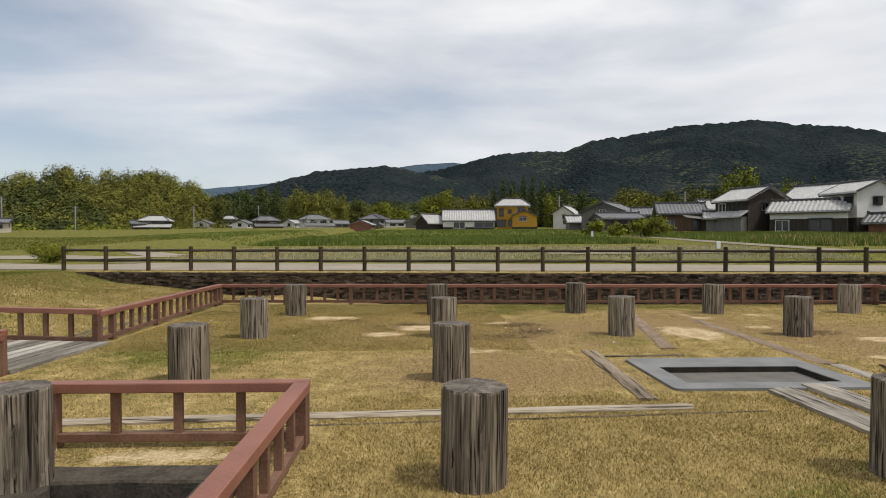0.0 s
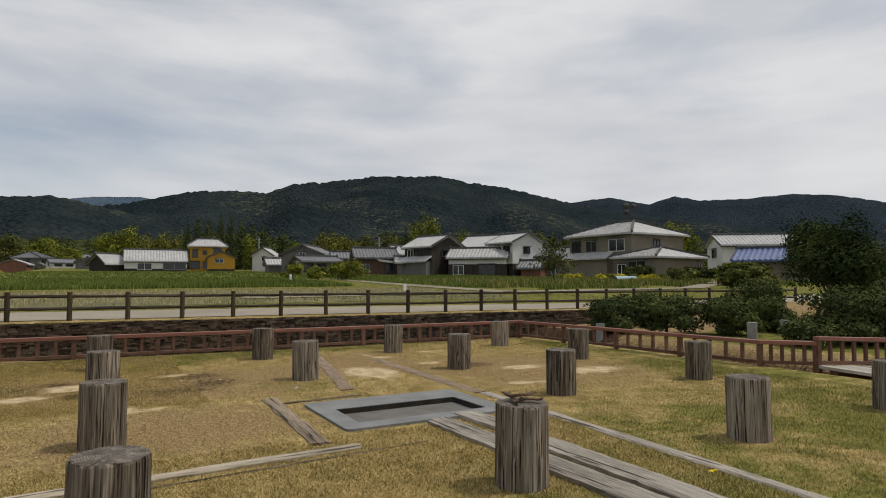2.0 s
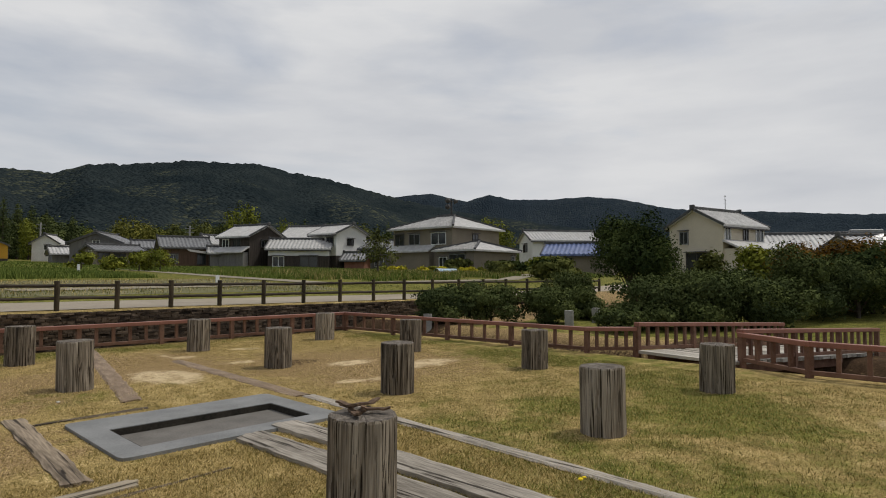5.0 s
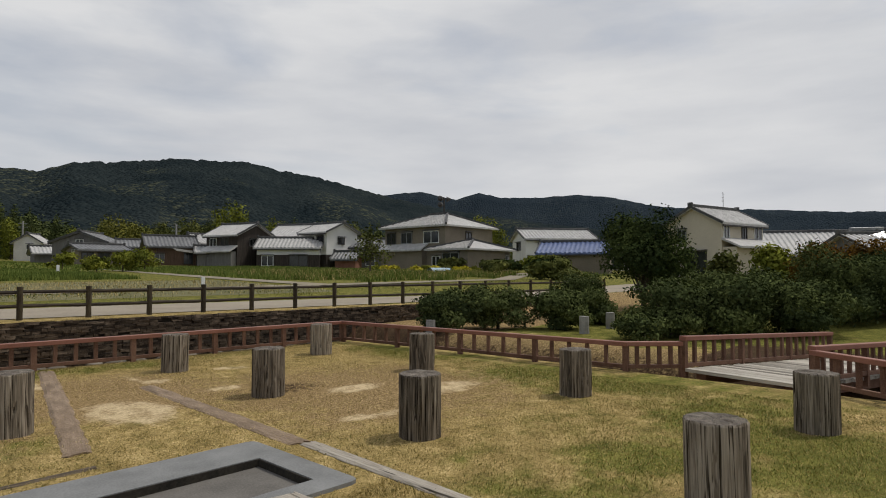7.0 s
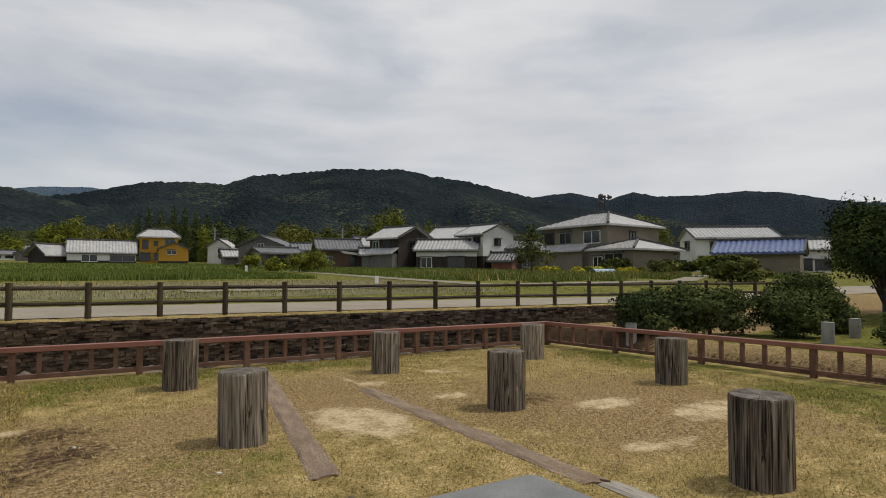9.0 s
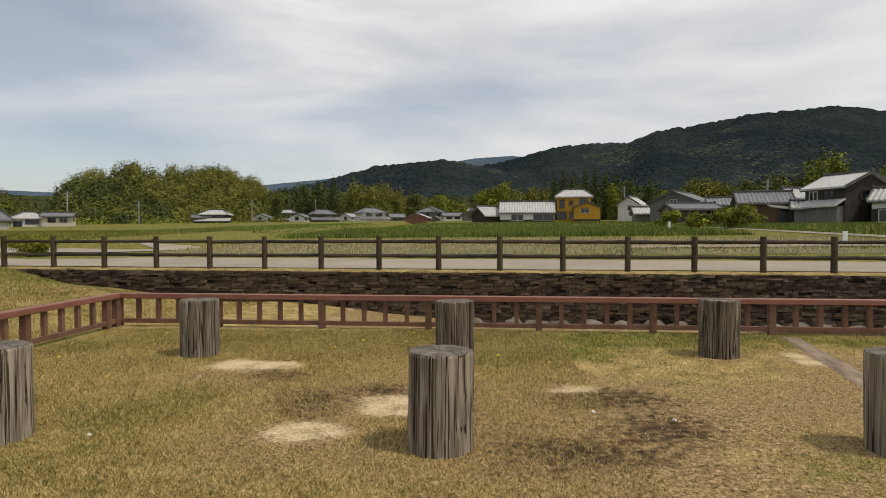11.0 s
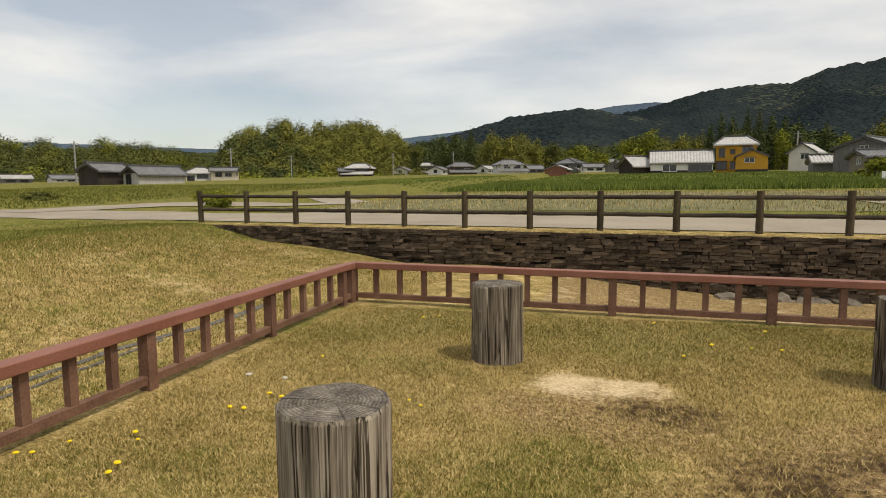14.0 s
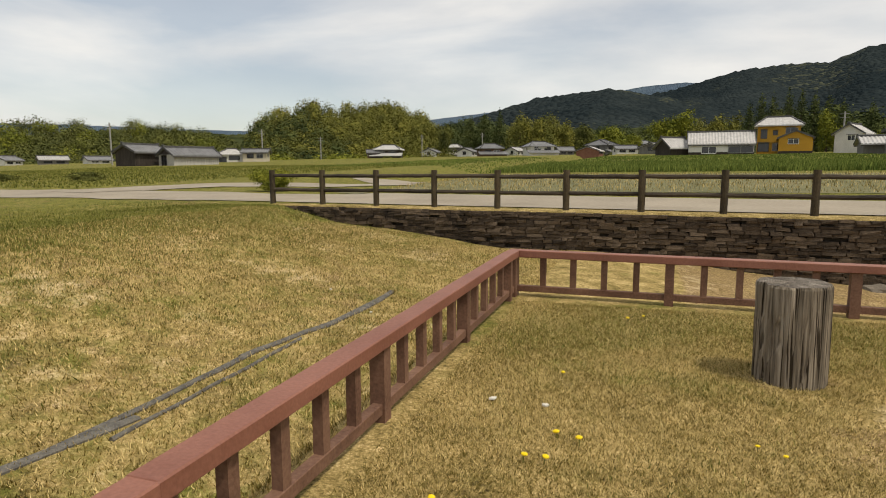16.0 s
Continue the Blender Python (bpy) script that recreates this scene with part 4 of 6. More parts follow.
for x in np.arange(WX0, WX1 + 0.1, 0.5):
    y = wall_y(x)
    vs.append([bm.verts.new(p) for p in ((x, y + 0.05, -1.3), (x, y + 0.05, 0.36), (x, y + 0.62, 0.36), (x, y + 0.62, -1.3))])
for a, b in zip(vs, vs[1:]):
    for k in range(4):
        bm.faces.new((a[k], b[k], b[(k + 1) % 4], a[(k + 1) % 4]))
bm.faces.new(vs[0])
bm.faces.new(vs[-1][::-1])
part("wall_core", bm, MORTAR, wall, "dark earth-filled joints")
bm = bmesh.new()
vs = []
for i, x in enumerate(np.arange(WX0, WX1 + 0.1, 0.25)):
    y = wall_y(x)
    vs.append([bm.verts.new(p) for p in ((x, y + 0.03, 0.355), (x, y + 0.05 + 0.03 * n2(x, 0, 2), 0.385 + 0.02 * n2(x, 3, 1.5)), (x, y + 0.3, 0.40), (x, y + 0.66, 0.375))])
for a, b in zip(vs, vs[1:]):
    for k in range(3):
        bm.faces.new((a[k], b[k], b[k + 1], a[k + 1]))
part("wall_cap", bm, LAWN, wall, "strip of dry turf on the wall")

STONE_SHAPES = []
for s in range(10):
    bm = bmesh.new()
    box(bm, -0.5, 0.5, -0.5, 0.5, -0.5, 0.5)
    bmesh.ops.bevel(bm, geom=bm.edges[:], offset=0.07, segments=1, affect="EDGES")
    rg = random.Random(s)
    for v in bm.verts:
        v.co += Vector((rg.uniform(-.07, .07), rg.uniform(-.10, .10), rg.uniform(-.09, .09)))
    me = bpy.data.meshes.new("stone")
    bm.to_mesh(me)
    bm.free()
    me.materials.append(STONE)
    STONE_SHAPES.append(me)
rng = random.Random(12)
rest_v, rest_f = [], []
count = 0
wall_turn = math.atan2(-0.0815, 1)
z = 0.36
row = 0
while z > -0.86:
    hgt = rng.uniform(0.042, 0.088)
    x = WX0 + rng.uniform(0, 0.2)
    while x < WX1:
        w = rng.uniform(0.10, 0.36)
        hh = hgt * rng.uniform(0.92, 1.06)
        if rng.random() < 0.96:
            m = pose(x + w / 2, wall_y(x + w / 2) + 0.04 + rng.uniform(-.012, .012), z - hgt / 2 + rng.uniform(-.008, .008), rng.uniform(-3, 3), rng.uniform(-2.5, 2.5), math.degrees(wall_turn) + rng.uniform(-3, 3)) @ Matrix.Diagonal((w * 1.0, rng.uniform(0.10, 0.16), hh, 1))
            me = STONE_SHAPES[rng.randrange(10)]
            if -7.5 < x < 0.5 and z > -0.62 and count < 300:
                o = new("stone", me)
                o.parent = wall
                o.matrix_world = m
                count += 1
            else:
                o = len(rest_v)
                rest_v += [tuple(m @ v.co) for v in me.vertices]
                rest_f += [tuple(i + o for i in p.vertices) for p in me.polygons]
        x += w
    z -= hgt
    row += 1
o = new("stones", mesh_of("stones", rest_v, rest_f, STONEREST))
o.parent = wall
tagged(o, kind="stuff")
# larger footing stones
for k in range(22):
    x = 0.3 + k * 0.62 + rng.uniform(-.15, .15)
    bm = bmesh.new()
    bmesh.ops.create_icosphere(bm, subdivisions=2, radius=0.5)
    for v in bm.verts:
        v.co *= 1 + 0.45 * noise.noise(v.co * 2.6 + Vector((k, 0, 0)))
    bmesh.ops.transform(bm, matrix=pose(x, wall_y(x) - 0.2, -0.80, 0, 0, rng.uniform(0, 90)) @ Matrix.Diagonal((rng.uniform(.4, .75), .45, rng.uniform(.2, .34), 1)), verts=bm.verts)
    part("footing_stone", bm, FOOTSTONE, wall)

# ---- foliage ----


def leaves(name, blobs, n, size, mat, seed=0, loose=0.55, aspect=1.6):
    """Many small leaf faces spread through blobs (x, y, z, rx, ry, rz)."""
    g = np.random.default_rng(seed)
    vol = np.array([b[3] * b[4] * b[5] for b in blobs]) ** 0.67
    pick = g.choice(len(blobs), n, p=vol / vol.sum())
    B = np.array(blobs)[pick]
    d = g.normal(size=(n, 3))
    d /= np.linalg.norm(d, axis=1)[:, None]
    rad = g.uniform(0.55, 1.08, n) ** 0.7
    lump = 1 + 0.22 * np.sin(d[:, 0] * 7 + pick) * np.sin(d[:, 2] * 8 + pick * 2.0) + 0.14 * np.sin(d[:, 1] * 11 + pick)
    c = B[:, :3] + d * B[:, 3:] * (rad * lump)[:, None]
    nrm = d + loose * g.normal(size=(n, 3)) + np.array((0, 0, 0.35))
    u = np.cross(nrm, g.normal(size=(n, 3)))
    u /= np.linalg.norm(u, axis=1)[:, None] + 1e-9
    v = np.cross(u, nrm)
    v /= np.linalg.norm(v, axis=1)[:, None] + 1e-9
    s = size * g.uniform(0.6, 1.4, n)[:, None]
    P = np.stack([c - u * s * aspect * 0.5, c + v * s * 0.42, c + u * s * aspect * 0.5, c - v * s * 0.42], 1).reshape(-1, 3)
    me = bpy.data.meshes.new(name)
    me.vertices.add(4 * n)
    me.vertices.foreach_set("co", P.astype(np.float32).ravel())
    me.loops.add(4 * n)
    me.loops.foreach_set("vertex_index", np.arange(4 * n, dtype=np.int32))
    me.polygons.add(n)
    me.polygons.foreach_set("loop_start", np.arange(0, 4 * n, 4, dtype=np.int32))
    me.polygons.foreach_set("loop_total", np.full(n, 4, dtype=np.int32))
    tone = g.random(len(blobs))[pick]
    me.attributes.new("tone", "FLOAT", "POINT").data.foreach_set("value", np.repeat(tone, 4).astype(np.float32))
    me.materials.append(mat)
    me.update(calc_edges=True)
    return me


def limb(bm, p, q, r0, r1, segs=7):
    p, q = Vector(p), Vector(q)
    rot = (q - p).to_track_quat("Z", "Y").to_matrix()
    a = [bm.verts.new(p + rot @ Vector((math.cos(2 * math.pi * k / segs) * r0, math.sin(2 * math.pi * k / segs) * r0, 0))) for k in range(segs)]
    b = [bm.verts.new(q + rot @ Vector((math.cos(2 * math.pi * k / segs) * r1, math.sin(2 * math.pi * k / segs) * r1, 0))) for k in range(segs)]
    for k in range(segs):
        bm.faces.new((a[k], a[(k + 1) % segs], b[(k + 1) % segs], b[k]))


def shrub(x, y, w, h, mat, label, category="bush", name="bush", n=3500, size=0.11, seed=0, trunk_h=0.12, group="", d=None, cone=False, z0=None):
    """A bush or small tree: stems, limbs and a lumpy crown."""
    rg = random.Random(seed)
    z0 = ground_z(x, y) if z0 is None else z0
    t = thing(name, pose(x, y, z0), label, category, group)
    d = d or w
    blobs = []
    k = 17 if not cone else 16
    for i in range(k):
        if cone:
            u = i / (k - 1)
            r = (1 - u) ** 0.75 * 0.62 + 0.10
            a = i * 2.4
            blobs.append((math.cos(a) * w * 0.28 * r, math.sin(a) * d * 0.28 * r, trunk_h + (h - trunk_h) * (0.10 + 0.84 * u), w * 0.50 * r, d * 0.50 * r, h * 0.13))
        else:
            a, q = rg.uniform(0, 2 * math.pi), math.sqrt(rg.uniform(0, 1))
            zz = rg.uniform(0.16, 0.76)
            shrink = 1.15 - 0.75 * max(0.0, zz - 0.3)
            blobs.append((math.cos(a) * w * 0.34 * q * shrink, math.sin(a) * d * 0.34 * q * shrink, trunk_h * 0.3 + h * zz, w * rg.uniform(0.17, 0.27), d * rg.uniform(0.17, 0.27), h * rg.uniform(0.15, 0.25)))
    bm = bmesh.new()
    limb(bm, (0, 0, -0.05), (0.03, 0.02, h * 0.45), 0.03 + 0.018 * h, 0.02 + 0.01 * h)
    for b in blobs:
        limb(bm, (0.02, 0.01, trunk_h + rg.uniform(0, h * 0.2)), b[:3], 0.015 + 0.006 * h, 0.006, 5)
    part("trunk", bm, TRUNK, t, "thin branching stems")
    o = new("crown", leaves("crown", blobs, n, size, mat, seed))
    o.parent = t
    return t


HOLLY = "dense dark-green rounded evergreen bush on the far bank"
for k, (x, y, w, h) in enumerate(((15.4, 11.6, 2.1, 1.35), (16.5, 10.4, 2.2, 1.40), (17.7, 9.0, 1.9, 1.30), (21.6, 10.6, 2.2, 1.85), (20.2, 9.2, 1.6, 1.35))):
    shrub(x, y, w, h, LEAFHOLLY, HOLLY, n=13000, size=0.058, seed=k + 1, group="evergreen bushes")
for k, (x, y, w, h) in enumerate(((18.2, 5.6, 2.6, 1.75), (18.9, 4.2, 2.3, 1.65), (20.6, 4.4, 2.8, 1.95), (20.4, 2.9, 2.5, 1.75), (23.4, 2.9, 2.6, 2.55), (24.6, 1.4, 2.8, 2.3), (22.4, 6.2, 2.8, 2.0), (22.5, -1.6, 3.0, 2.1))):
    shrub(x, y, w, h, LEAFHOLLY, HOLLY, n=14000, size=0.060, seed=k + 20, group="evergreen bushes")
shrub(24.4, 9.3, 3.7, 4.2, LEAFDARK, "tall dark evergreen tree with a bristling broad crown", "tree", "tree", 22000, 0.075, 59, 0.2)
shrub(26.4, 3.2, 3.2, 2.8, LEAFRED, "broad bush with orange young leaves", "bush", "bush", 14000, 0.08, 53)
shrub(27.2, 1.2, 3.6, 3.0, LEAFRED, "broad bush with orange young leaves", "bush", "bush", 14000, 0.08, 54)
shrub(25.8, 1.2, 3.2, 2.6, LEAFDARK, "dark green bush behind the bridge", "bush", "bush", 12000, 0.075, 55)
shrub(27.5, 5.4, 2.4, 2.6, LEAFFRESH, "light green leafy garden shrub", "bush", "bush", 2400, 0.13, 56)
shrub(28.0, 7.4, 2.0, 2.2, LEAFMID, "round green leafy garden shrub", "bush", "bush", 2200, 0.13, 57)
shrub(16.5, 5.6, 1.7, 0.80, LEAFHOLLY, "low clipped shrub with bare stems", "bush", "bush", 3500, 0.055, 58)
for k, (x, y) in enumerate(((16.9, 7.6), (14.4, 11.3), (19.2, 8.0), (25.1, 2.4))):
    bm = round_bar((0, 0, -0.1), (0, 0, 0.50), 0.14, 14, 0.02, k)
    t = thing("concrete_post", pose(x, y, ground_z(x, y)), "short round grey post on the far bank", "post", "short posts on the far bank")
    part("shaft", bm, CONCRETE, t)

# loose trees and shrubs along the fields
shrub(39.2, 43.5, 4.4, 4.6, LEAFMID, "thin young tree with sparse grey-green leaves", "tree", "tree", 1000, 0.18, 60, 1.2, cone=True)
for k, (x, y, w, h) in enumerate(((17.8, 60.0, 2.6, 1.6), (20.4, 59.4, 2.4, 1.5), (22.4, 58.8, 2.6, 1.9), (24.2, 58.4, 2.8, 2.3))):
    shrub(x, y, w, h, LEAFFRESH, "fresh yellow-green young fruit tree", "tree", "tree", 1100, 0.17, 70 + k, 0.8, group="young fruit trees")
shrub(-17.2, 24.6, 1.9, 0.9, LEAFFRESH, "green weed clump beside the road", "bush", "bush", 6000, 0.05, 80, 0.05)
shrub(-40, 30.4, 2.6, 0.55, LEAFMID, "green weed clump in the meadow", "bush", "bush", 3000, 0.07, 81, 0.05)
shrub(-34, 31.5, 2.2, 0.55, LEAFMID, "green weed clump in the meadow", "bush", "bush", 3000, 0.07, 82, 0.05)
for k, (x, y, w, h) in enumerate(((58.0, 50.0, 4, 1.8), (61, 44, 4.0, 1.8), (54, 40, 3.5, 1.6), (63, 41, 3.5, 2.2), (60, 36, 4, 2.4), (50, 31, 4, 1.8), (44, 26, 4, 1.8))):
    shrub(x, y, w, h, (LEAFMID, LEAFDARK, LEAFMID, LEAFFRESH)[k % 4], ("round green garden shrub by the houses", "dark garden shrub by the houses", "dull green garden shrub by the houses", "light green garden shrub by the houses")[k % 4], "bush", "bush", 1700, 0.26, 90 + k, 0.3)
for k in range(9):
    shrub(46.5 + k * 1.35, 51.5 - k * 0.9 + (k % 3) * 0.7, 1.5, 0.85, LEAFYELLOW if k % 4 else LEAFFRESH, "low clump of yellow flowers in a garden bed", "flowers", "flower_clump", 420, 0.17, 110 + k, 0.05, group="yellow flower clumps")

# ---- woods ----


def woods(name, label, spec, mat, seed, leafs=110, tall=1.0):
    """Crowns of a distant wood: spec rows are (azimuth range, distance range, count, crown radius, base and top elevation)."""
    rg = random.Random(seed)
    blobs = []
    for a0, a1, d0, d1, cnt, rad, e0, e1 in spec:
        for _ in range(cnt):
            a, d = radians(rg.uniform(a0, a1)), rg.uniform(d0, d1)
            u = (d - d0) / max(1e-6, d1 - d0)
            mid, half = (a0 + a1) / 2, (a1 - a0) / 2
            env = 1 - 0.45 * abs((math.degrees(a) - mid) / half) ** 4
            e = e0 + (e1 * env - e0) * min(1, max(0, u + rg.uniform(-.15, .12)))
            r = rad * rg.uniform(0.7, 1.25)
            zt = d * math.tan(radians(e)) + 1.4
            blobs.append((d * math.sin(a), d * math.cos(a), zt - r * tall * 0.8, r, r, r * tall * rg.uniform(0.8, 1.15)))
    n = int(leafs * 3.2) * len(blobs)
    size = sum(b[3] for b in blobs) / len(blobs) * 0.14
    me = leaves(name, blobs, n, size, mat, seed, 0.22, 1.5)
    return tagged(new(name, me), label, "trees", kind="stuff")


woods("bamboo_wood", "dense feathery yellow-green bamboo grove on a hill", [(-35.5, -18.6, 235, 300, 330, 3.8, 0.9, 5.75), (-27.5, -19.5, 270, 300, 80, 3.6, 4.0, 5.8)], BAMBOO, 1, 150, 1.2)
woods("wood", "dark broadleaf trees within the bamboo grove", [(-35.5, -26, 228, 290, 90, 4.2, 0.8, 5.1)], LEAFWOOD, 2, 110)
woods("wood", "mixed green and brown wood on a low hill", [(-62, -36, 330, 440, 330, 5.0, 1.0, 3.8)], LEAFMID, 3, 90)
woods("wood", "fresh green crowns on the low hill", [(-60, -37, 330, 430, 60, 4.4, 1.0, 3.6), (-20, 0, 270, 380, 30, 4.4, 1.2, 3.3)], LEAFFRESH, 4, 90)
woods("bamboo_wood", "yellow-green bamboo stand behind the village", [(-13, -6.5, 270, 320, 120, 3.4, 1.2, 4.5), (17.0, 23.0, 190, 215, 26, 3.0, 1.8, 4.4), (1, 7, 255, 300, 50, 3.8, 1.4, 4.0)], BAMBOO, 5, 120, 1.5)
woods("wood", "dark trees behind the village houses", [(-19, -12, 265, 330, 100, 4.6, 1.2, 4.4), (6.5, 17, 190, 250, 130, 3.9, 1.8, 4.6), (17, 45, 190, 300, 210, 4.8, 2.0, 4.4), (-8, 8, 320, 420, 150, 5.5, 1.0, 3.6), (45, 80, 220, 330, 150, 5.0, 0.8, 3.2)], LEAFWOOD, 6, 110)
woods("wood", "fresh green trees behind the village houses", [(-6, 8, 300, 400, 40, 5.5, 1.2, 3.7), (17, 45, 180, 290, 24, 4.2, 2.2, 4.2), (-38, -19, 205, 232, 40, 3.0, 0.7, 1.3)], LEAFFRESH, 7, 120)
woods("wood", "mid-green trees between the houses", [(-24, 2, 225, 260, 60, 2.8, 0.8, 1.8), (14, 48, 135, 190, 95, 3.0, 1.6, 4.0), (42, 85, 110, 180, 60, 3.0, 0.6, 2.6), (-60, -38, 240, 300, 36, 3.0, 0.5, 1.1)], LEAFMID, 8, 100)


def far_tree(az, top, dist, w, mat, label, seed, cone=False):
    """A single tree behind the village, its crown up to the elevation top."""
    a = radians(az)
    x, y = dist * math.sin(a), dist * math.cos(a)
    z0 = plain(x, y) - 0.5
    h = (dist * math.tan(radians(top)) + 1.4 - z0) / (0.94 if cone else 0.97)
    return shrub(x, y, w, h, mat, label, "tree", "tree", 2600, w * 0.052, seed, h * 0.12, "trees behind the village", None, cone, z0)


CEDAR, ROUND, PLUME, DULL = "tall dark pointed cedar", "broad tree with fresh yellow-green spring leaves", "plumed yellow-green bamboo clump", "broad dull green tree"
for k, (az, top, dist, w) in enumerate(((6.9, 4.7, 196, 5.5), (7.7, 5.4, 190, 5.5), (8.6, 5.2, 198, 6), (9.6, 5.55, 190, 5.5), (10.5, 5.5, 188, 5.5), (11.4, 5.25, 194, 6), (12.3, 5.0, 190, 5.5), (13.3, 4.6, 196, 5.5), (15.1, 4.35, 190, 6), (-13.4, 4.7, 262, 7), (-14.8, 4.55, 258, 8), (-16.0, 4.15, 262, 8), (33.8, 4.6, 190, 6), (41.5, 4.3, 190, 6))):
    far_tree(az, top, dist, w, LEAFWOOD, CEDAR, 300 + k, True)
for k, (az, top, dist, w) in enumerate(((2.0, 4.85, 236, 10), (0.9, 4.1, 240, 9), (12.2, 4.2, 172, 6), (28.4, 6.35, 168, 9.5), (32.3, 4.95, 150, 5.5), (51.5, 5.15, 130, 7), (52.8, 4.5, 128, 5), (-3.7, 3.35, 262, 11), (-1.8, 2.85, 250, 8), (16.2, 3.9, 165, 6))):
    far_tree(az, top, dist, w, LEAFFRESH, ROUND, 330 + k)
for k, (az, top, dist, w) in enumerate(((19.4, 4.7, 170, 9), (18.3, 4.1, 168, 6), (21.2, 4.1, 172, 7), (-7.6, 4.15, 262, 8), (-9.6, 4.75, 260, 10), (-11.6, 4.8, 258, 10), (4.6, 4.35, 246, 10), (6.0, 4.15, 244, 9))):
    far_tree(az, top, dist, w, BAMBOO, PLUME, 350 + k)
for k, (az, top, dist, w) in enumerate(((24.9, 4.8, 175, 8), (26.9, 5.2, 172, 7), (39.4, 4.8, 165, 8), (36.4, 4.5, 172, 8), (8.8, 4.25, 176, 5.5), (-18.4, 3.75, 250, 8), (22.8, 4.2, 178, 7), (44.5, 4.4, 170, 8), (55.5, 4.1, 150, 7), (-6.0, 3.6, 268, 9))):
    far_tree(az, top, dist, w, LEAFMID, DULL, 370 + k)

# ---- houses ----


def slab_slope(L, W, rh, over, s, pitch=0.55):
    """One slope of a gabled tile roof with ribs, ridge along x, eaves at z = 0."""
    bm = bmesh.new()
    hl, hw = L / 2 + over, W / 2 + over
    drop = rh * over / (W / 2)
    n = max(4, int(2 * hl / pitch) * 4)
    prev = None
    for i in range(n + 1):
        x = -hl + 2 * hl * i / n
        rib = 0.10 if i % 4 in (1, 2) else 0.0
        cur = [bm.verts.new(p) for p in ((x, s * hw, -drop + rib), (x, 0, rh + rib), (x, 0, rh - 0.2), (x, s * hw, -drop - 0.2))]
        if prev:
            for k in range(4):
                bm.faces.new((prev[k], cur[k], cur[(k + 1) % 4], prev[(k + 1) % 4]))
        else:
            bm.faces.new(cur)
        prev = cur
    bm.faces.new(prev[::-1])
    return bm


def house(name, label, az, dist, L, W, h, rh, wallmat, roofmat, turn=0.0, origin=(0.0, 0.0), sink=0.3, over=0.6, hip=False, windows=(), lower=None, gable_wall=None, lift=0.0, category="house", band=None):
    """One building: local x along the ridge, -y towards the viewer before turn."""
    if category == "house" and name in ("house", "annex"):
        h, rh, over = h * 1.12, rh * 0.85, over * 0.8
    a = radians(az)
    x, y = origin[0] + dist * math.sin(a), origin[1] + dist * math.cos(a)
    t = thing(name, pose(x, y, plain(x, y) + lift, 0, 0, -az + turn), label, category, "village houses")
    bm = bmesh.new()
    box(bm, -L / 2, L / 2, -W / 2, W / 2, -sink - 1.0, h)
    part("wall", bm, wallmat, t)
    if not hip:
        for s in (-1, 1):
            bm = bmesh.new()
            v = [bm.verts.new((s * (L / 2 - k), yy, zz)) for k in (0, 0.15) for yy, zz in ((-W / 2, h), (W / 2, h), (0, h + rh - 0.1))]
            for f in ((0, 1, 2), (5, 4, 3), (0, 3, 4, 1), (1, 4, 5, 2), (2, 5, 3, 0)):
                bm.faces.new([v[i] for i in f])
            part("gable", bm, gable_wall or wallmat, t)
        roof = None
        for s in (-1, 1):
            bm = slab_slope(L, W, rh, over, s)
            bmesh.ops.translate(bm, verts=bm.verts, vec=(0, 0, h + 0.05))
            roof = part("roof_slope", bm, roofmat, t)
        bm = bmesh.new()
        box(bm, -L / 2 - over, L / 2 + over, -0.16, 0.16, h + rh + 0.02, h + rh + 0.36, None, 0.04)
        part("ridge_cap", bm, RIDGE, roof)
        for s in (-1, 1):
            bm = bmesh.new()
            box(bm, -0.12, 0.12, -0.28, 0.28, -0.1, 0.42, pose(s * (L / 2 + over + 0.04), 0, h + rh + 0.08), 0.05)
            part("ridge_end_tile", bm, RIDGE, roof)
            bm = bmesh.new()
            box(bm, -L / 2 - over + 0.1, L / 2 + over - 0.1, -0.07, 0.07, -0.12, 0.03, pose(0, s * (W / 2 + over - 0.02), h - rh * over / (W / 2) - 0.17))
            part("gutter", bm, TRIM, roof)
            for f in (-1, 1):
                drop = rh * over / (W / 2)
                part("verge_board", bar((s * (L / 2 + over), 0, h + rh + 0.08), (s * (L / 2 + over), f * (W / 2 + over), h - drop + 0.06), 0.16, 0.24), RIDGE, roof)
    else:
        rl = max(0.4, (L - W) / 2 if hip is True else hip)
        bm = bmesh.new()
        hl, hw = L / 2 + over, W / 2 + over
        e = [bm.verts.new(p) for p in ((-hl, -hw, h - 0.15), (hl, -hw, h - 0.15), (hl, hw, h - 0.15), (-hl, hw, h - 0.15))]
        u = [bm.verts.new(p) for p in ((-rl, 0, h + rh), (rl, 0, h + rh))]
        for f in ((e[0], e[1], u[1], u[0]), (e[1], e[2], u[1]), (e[2], e[3], u[0], u[1]), (e[3], e[0], u[0])):
            bm.faces.new(f)
        low = [bm.verts.new((v.co.x, v.co.y, v.co.z - 0.22)) for v in e]
        for k in range(4):
            bm.faces.new((e[k], low[k], low[(k + 1) % 4], e[(k + 1) % 4]))
        bm.faces.new(low[::-1])
        corners = ((-hl, -hw), (hl, -hw), (hl, hw), (-hl, hw))
        # rows of round tiles on the two long slopes
        m = int(2 * hl / 0.6)
        ribs = []
        for k in range(1, m):
            xx = -hl + 2 * hl * k / m
            f = min(1.0, (hl - abs(xx)) / max(0.01, hl - rl))
